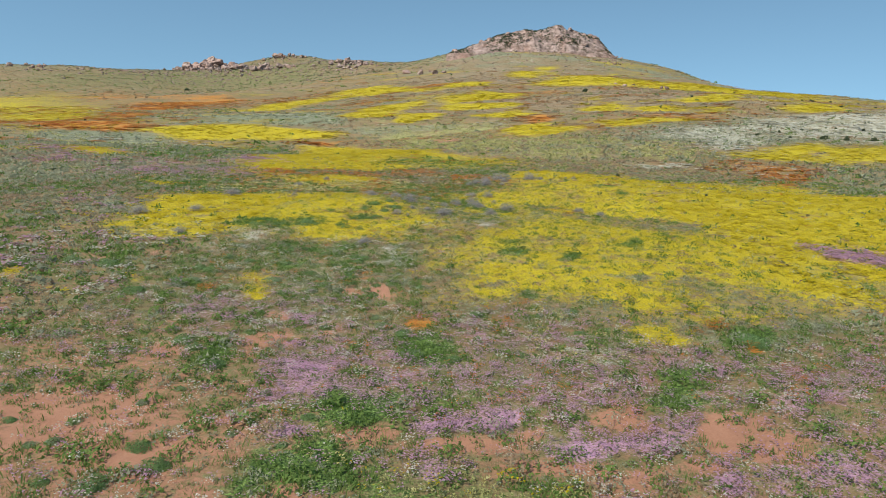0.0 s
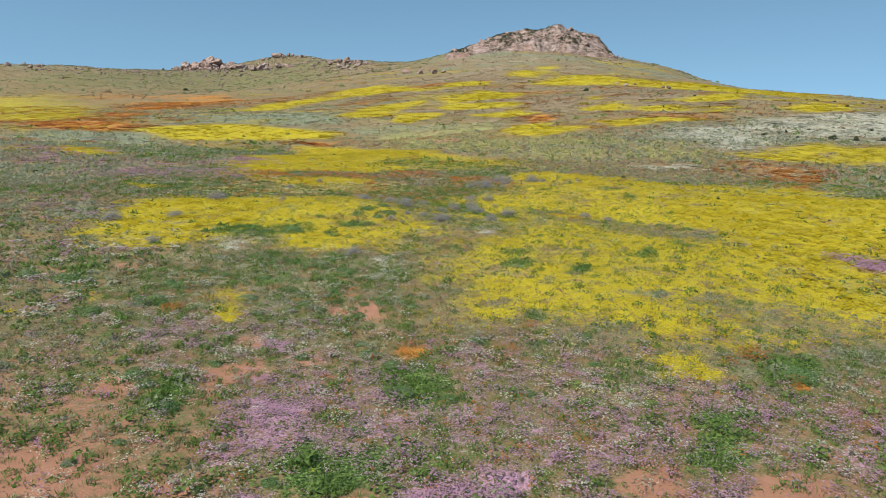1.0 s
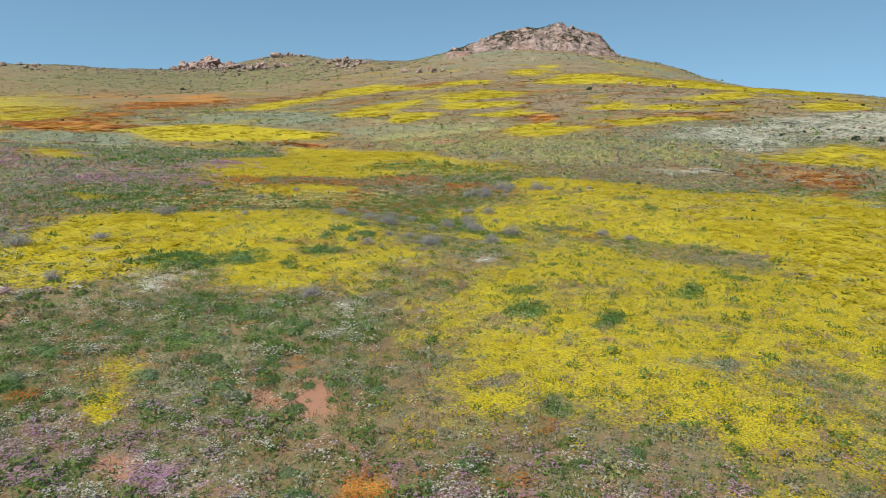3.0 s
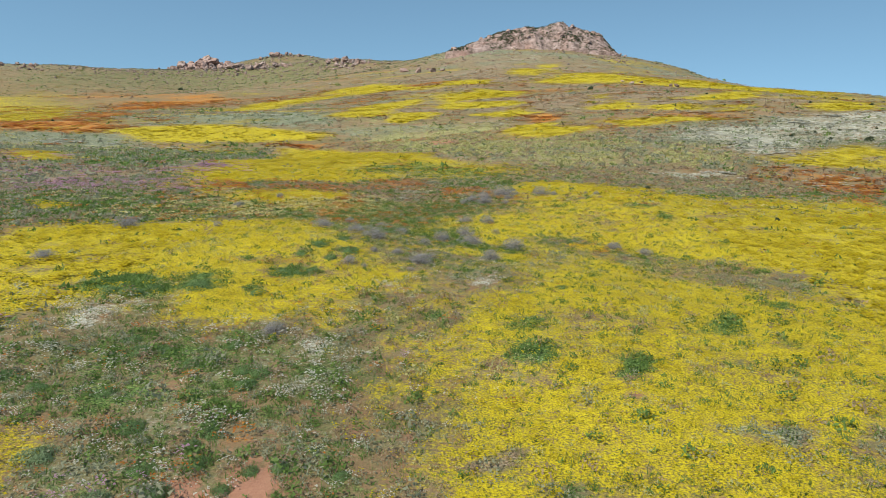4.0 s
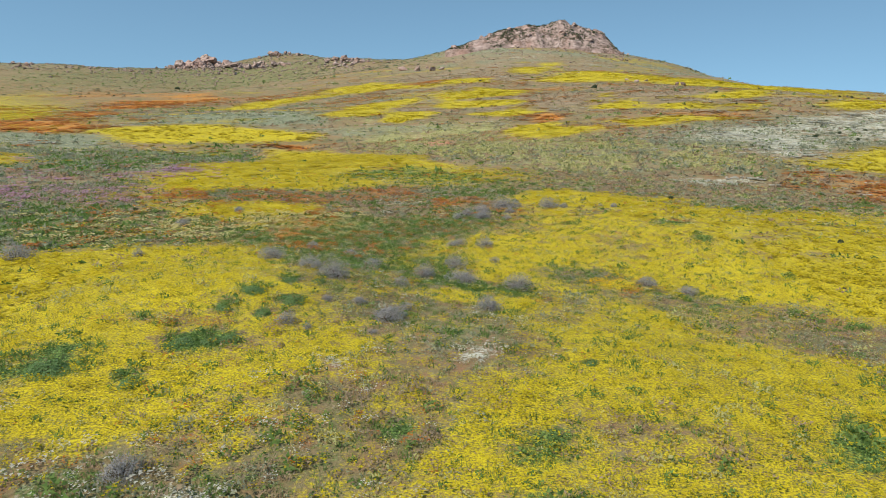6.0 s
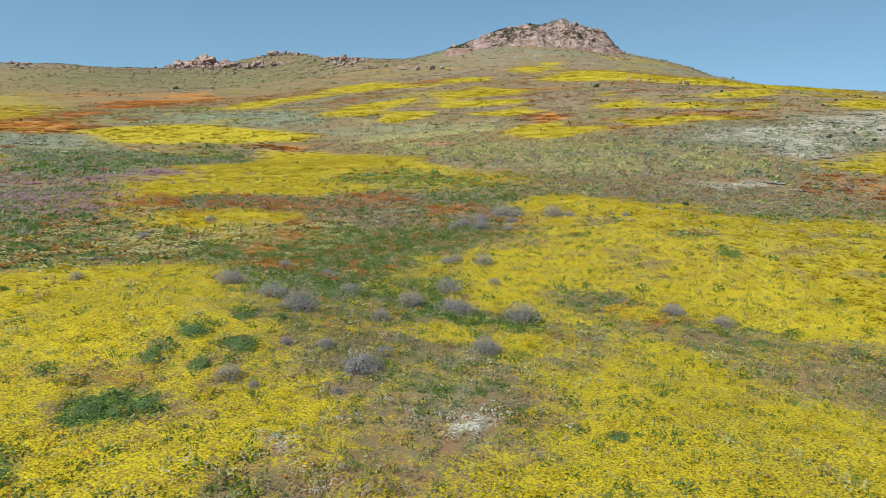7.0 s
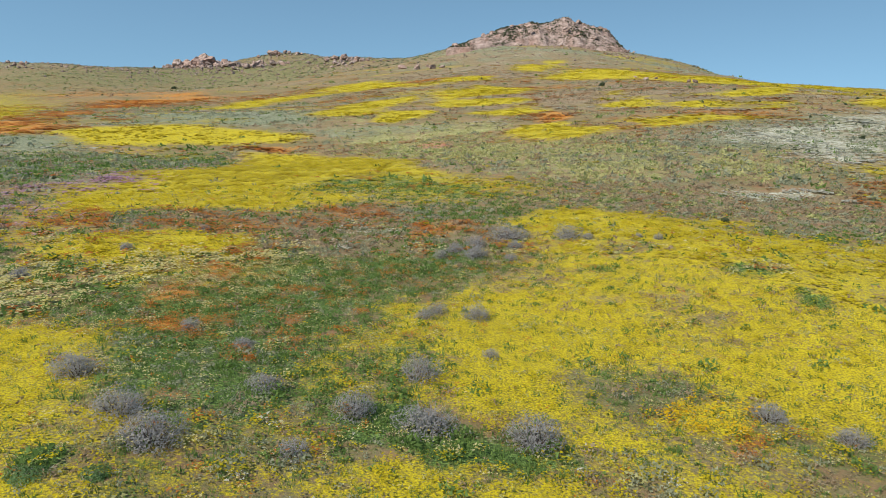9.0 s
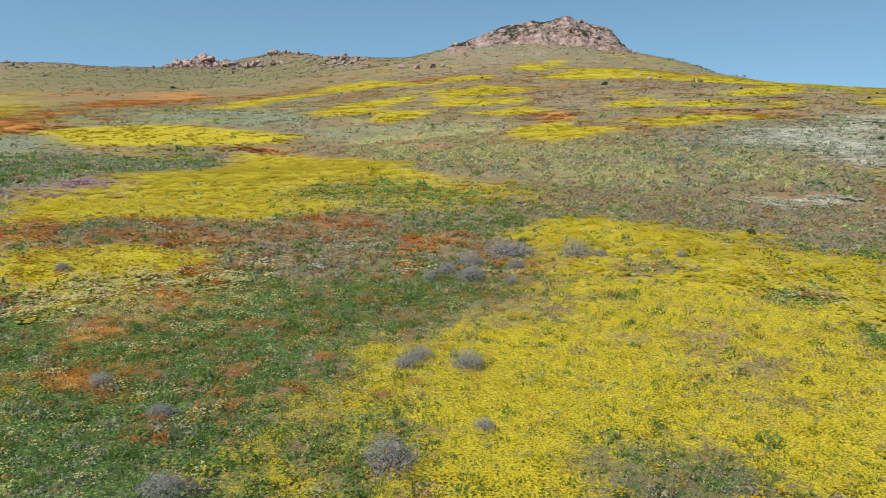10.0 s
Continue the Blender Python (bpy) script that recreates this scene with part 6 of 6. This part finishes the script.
def hill_scrub():
    """Dark low bushes that mottle the far hills."""
    g = np.random.default_rng(23)
    x, y = g.uniform(-420, 180, 14000), g.uniform(330, 720, 14000)
    m = (np.abs(x) < 0.72 * y) & (fbm(x, y, 40, 4) + g.normal(0, 0.3, 14000) > 0.02 + 0.5 * np.clip((430 - y) / 100, 0, 1))
    x, y = x[m], y[m]
    shapes = [puff(g, 12, 0.8, 0.4, 0.5) for _ in range(8)]
    v, t = spread_of(shapes, x, y, g.uniform(0.5, 1.5, len(x)), g)
    tagged(new("hill_scrub", mesh_from("hill_scrub", v, t, HILL_LEAF)), "dark grey green bushes on the far hills", "scrub", kind="stuff")


hill_scrub()

def outcrop(seed, n, x, y, along, across, small, large):
    """Blocks of granite heaped round one place, the largest in its middle."""
    r = random.Random(seed)
    for _ in range(n):
        u, v = max(-1.8, min(1.8, r.gauss(0, 0.75))), max(-1.6, min(1.6, r.gauss(0, 0.7)))
        px, py = x + u * along, y + v * across
        k = math.exp(-0.8 * (u * u + v * v))
        width = (small + (large - small) * k * r.random() ** 1.3) * r.uniform(0.75, 1.1)
        boulder(px, py, float(height([px], [py])[0]) + 0.1 * width + 0.25 * large * max(0.0, k - 0.5) * r.random(), width)


outcrop(1, 44, -207, 616, 19, 14, 4, 18)
outcrop(2, 30, -218, 604, 15, 12, 3, 13)
outcrop(3, 36, -176, 598, 26, 14, 2.8, 9.5)
outcrop(4, 26, -149, 569, 22, 14, 2.6, 8.5)
outcrop(5, 22, -160, 677, 14, 14, 2.6, 8.5)
outcrop(6, 12, -132, 678, 16, 10, 2, 5)
outcrop(7, 36, -74, 556, 20, 16, 2.2, 9)
outcrop(8, 16, -41, 457, 16, 10, 1.2, 3)
outcrop(9, 14, -314, 519, 16, 14, 2, 7.5)
outcrop(10, 10, -245, 548, 12, 8, 1.5, 3.5)
outcrop(11, 18, -177, 556, 30, 14, 1.2, 3)
boulder(-75.5, 498.8, 32.5, 4.6)
boulder(-78.4, 541.5, 36.5, 4.6)
boulder(-66.3, 475.5, 30.7, 3.8)
boulder(-60.4, 468.0, 30.3, 5.1)
boulder(-58.3, 478.6, 32.9, 4.6)
boulder(-54.8, 474.6, 32.7, 5.8)
boulder(-50.0, 469.9, 32.5, 3.7)
boulder(-62.7, 463.3, 28.9, 3.1)
boulder(-73.6, 475.8, 29.0, 3.2)
boulder(-41.7, 463.7, 32.4, 2.8)
boulder(-35.1, 455.0, 31.9, 2.2)
boulder(-46.3, 468.3, 32.6, 2.5)
boulder(-70.0, 476.3, 30.0, 3.5)
boulder(-59.6, 474.8, 31.9, 3.7)
boulder(-60.8, 436.1, 24.5, 0.9)
boulder(-63.0, 468.5, 29.9, 1.8)
boulder(-85.4, 524.1, 33.2, 2.2)
boulder(-53.4, 451.1, 28.2, 1.2)
boulder(-82.2, 480.7, 27.5, 0.8)
boulder(-51.2, 407.6, 23.0, 1.0)
boulder(-42.0, 453.2, 30.5, 0.6)
boulder(-68.5, 485.2, 32.1, 0.9)
boulder(-80.0, 531.8, 34.9, 1.0)
boulder(-77.4, 482.2, 29.2, 1.2)
boulder(-89.5, 526.3, 32.8, 0.9)
boulder(-37.2, 401.8, 24.8, 1.2)
boulder(-65.4, 459.4, 27.5, 2.0)
boulder(-70.3, 472.5, 29.1, 1.4)
boulder(-87.4, 522.7, 32.6, 1.0)
boulder(-45.9, 445.9, 28.7, 0.5)
boulder(-83.1, 532.9, 34.8, 1.4)
boulder(-83.4, 534.8, 35.0, 1.2)
boulder(-79.3, 498.3, 31.4, 0.9)
boulder(-65.2, 470.2, 29.8, 1.7)
boulder(-37.4, 394.7, 24.1, 1.4)
boulder(-60.4, 444.1, 25.7, 1.8)
boulder(-46.7, 423.4, 25.4, 1.1)
boulder(-68.7, 482.3, 31.5, 0.6)
boulder(-71.1, 465.6, 27.5, 0.7)
boulder(-46.6, 433.5, 26.7, 0.4)
boulder(-84.7, 511.2, 31.7, 2.5)
boulder(-56.2, 462.4, 29.9, 1.1)
boulder(-79.3, 534.7, 35.4, 1.9)
boulder(-51.5, 462.4, 30.8, 1.0)
boulder(-50.2, 445.9, 27.9, 2.1)
boulder(-87.1, 521.6, 32.5, 2.0)
boulder(-63.7, 463.7, 28.8, 2.1)
boulder(-53.0, 416.4, 23.6, 0.9)
boulder(-45.3, 439.3, 27.7, 0.9)
boulder(-87.8, 504.3, 29.9, 1.7)
boulder(-67.4, 476.8, 30.7, 0.8)
boulder(-57.9, 459.6, 29.1, 1.3)
boulder(-69.4, 478.6, 30.6, 2.4)
boulder(-41.2, 414.8, 25.4, 0.8)
boulder(-43.8, 432.0, 27.0, 0.5)
boulder(-80.4, 479.6, 27.9, 1.5)
boulder(-46.8, 446.8, 28.7, 1.8)
boulder(50.8, 199.9, 12.1, 1.9)
boulder(53.8, 201.9, 12.3, 1.6)
boulder(49.6, 205.1, 12.7, 1.6)
boulder(60.7, 192.7, 11.4, 1.8)
boulder(59.8, 194.8, 11.6, 1.4)
boulder(-18.0, 318.1, 20.0, 3.7)
boulder(-11.0, 302.6, 19.2, 4.5)
boulder(-4.8, 295.8, 19.2, 3.9)
boulder(-1.3, 296.7, 19.8, 2.5)
boulder(-7.6, 313.1, 21.0, 2.3)
boulder(81.1, 341.7, 28.1, 1.1)
boulder(74.3, 342.7, 29.2, 1.3)
boulder(78.3, 351.1, 30.4, 1.1)
boulder(76.5, 351.3, 30.6, 1.1)
boulder(79.8, 343.1, 28.5, 1.1)
boulder(87.3, 349.8, 28.7, 1.6)
boulder(83.8, 349.6, 29.2, 1.3)
boulder(89.6, 367.7, 31.9, 1.4)
boulder(85.4, 356.4, 30.3, 1.1)
boulder(79.5, 362.3, 32.5, 1.2)
boulder(80.9, 342.7, 28.3, 1.4)
boulder(74.7, 329.8, 26.6, 1.0)
boulder(92.5, 383.2, 34.5, 1.6)
boulder(80.0, 335.2, 27.0, 1.5)
boulder(81.8, 341.3, 27.9, 1.4)
boulder(88.0, 370.3, 32.8, 1.3)
boulder(93.6, 378.5, 33.4, 1.8)
boulder(84.4, 359.1, 31.1, 0.9)
boulder(84.1, 365.6, 32.4, 1.4)
boulder(84.5, 342.8, 27.8, 1.3)
boulder(84.9, 369.0, 33.0, 1.5)
boulder(80.9, 344.2, 28.6, 1.1)
boulder(93.9, 380.0, 33.6, 1.2)
boulder(77.3, 342.6, 28.8, 1.5)
boulder(75.6, 340.3, 28.5, 1.4)
boulder(82.4, 367.0, 33.0, 1.4)
boulder(83.7, 342.7, 27.9, 1.4)
boulder(81.8, 354.5, 30.5, 1.3)
boulder(92.7, 374.7, 32.8, 1.1)
boulder(78.9, 333.4, 26.8, 0.9)
n = len(PEBBLE_V)
rubble = mesh_from("granite_rubble", np.vstack(SMALL_BLOCKS), np.vstack([PEBBLE_T + n * k for k in range(len(SMALL_BLOCKS))]), BLOCK_ROCK)
tagged(new("granite_rubble", rubble), "small granite blocks strewn between the boulders", "stones", kind="stuff")
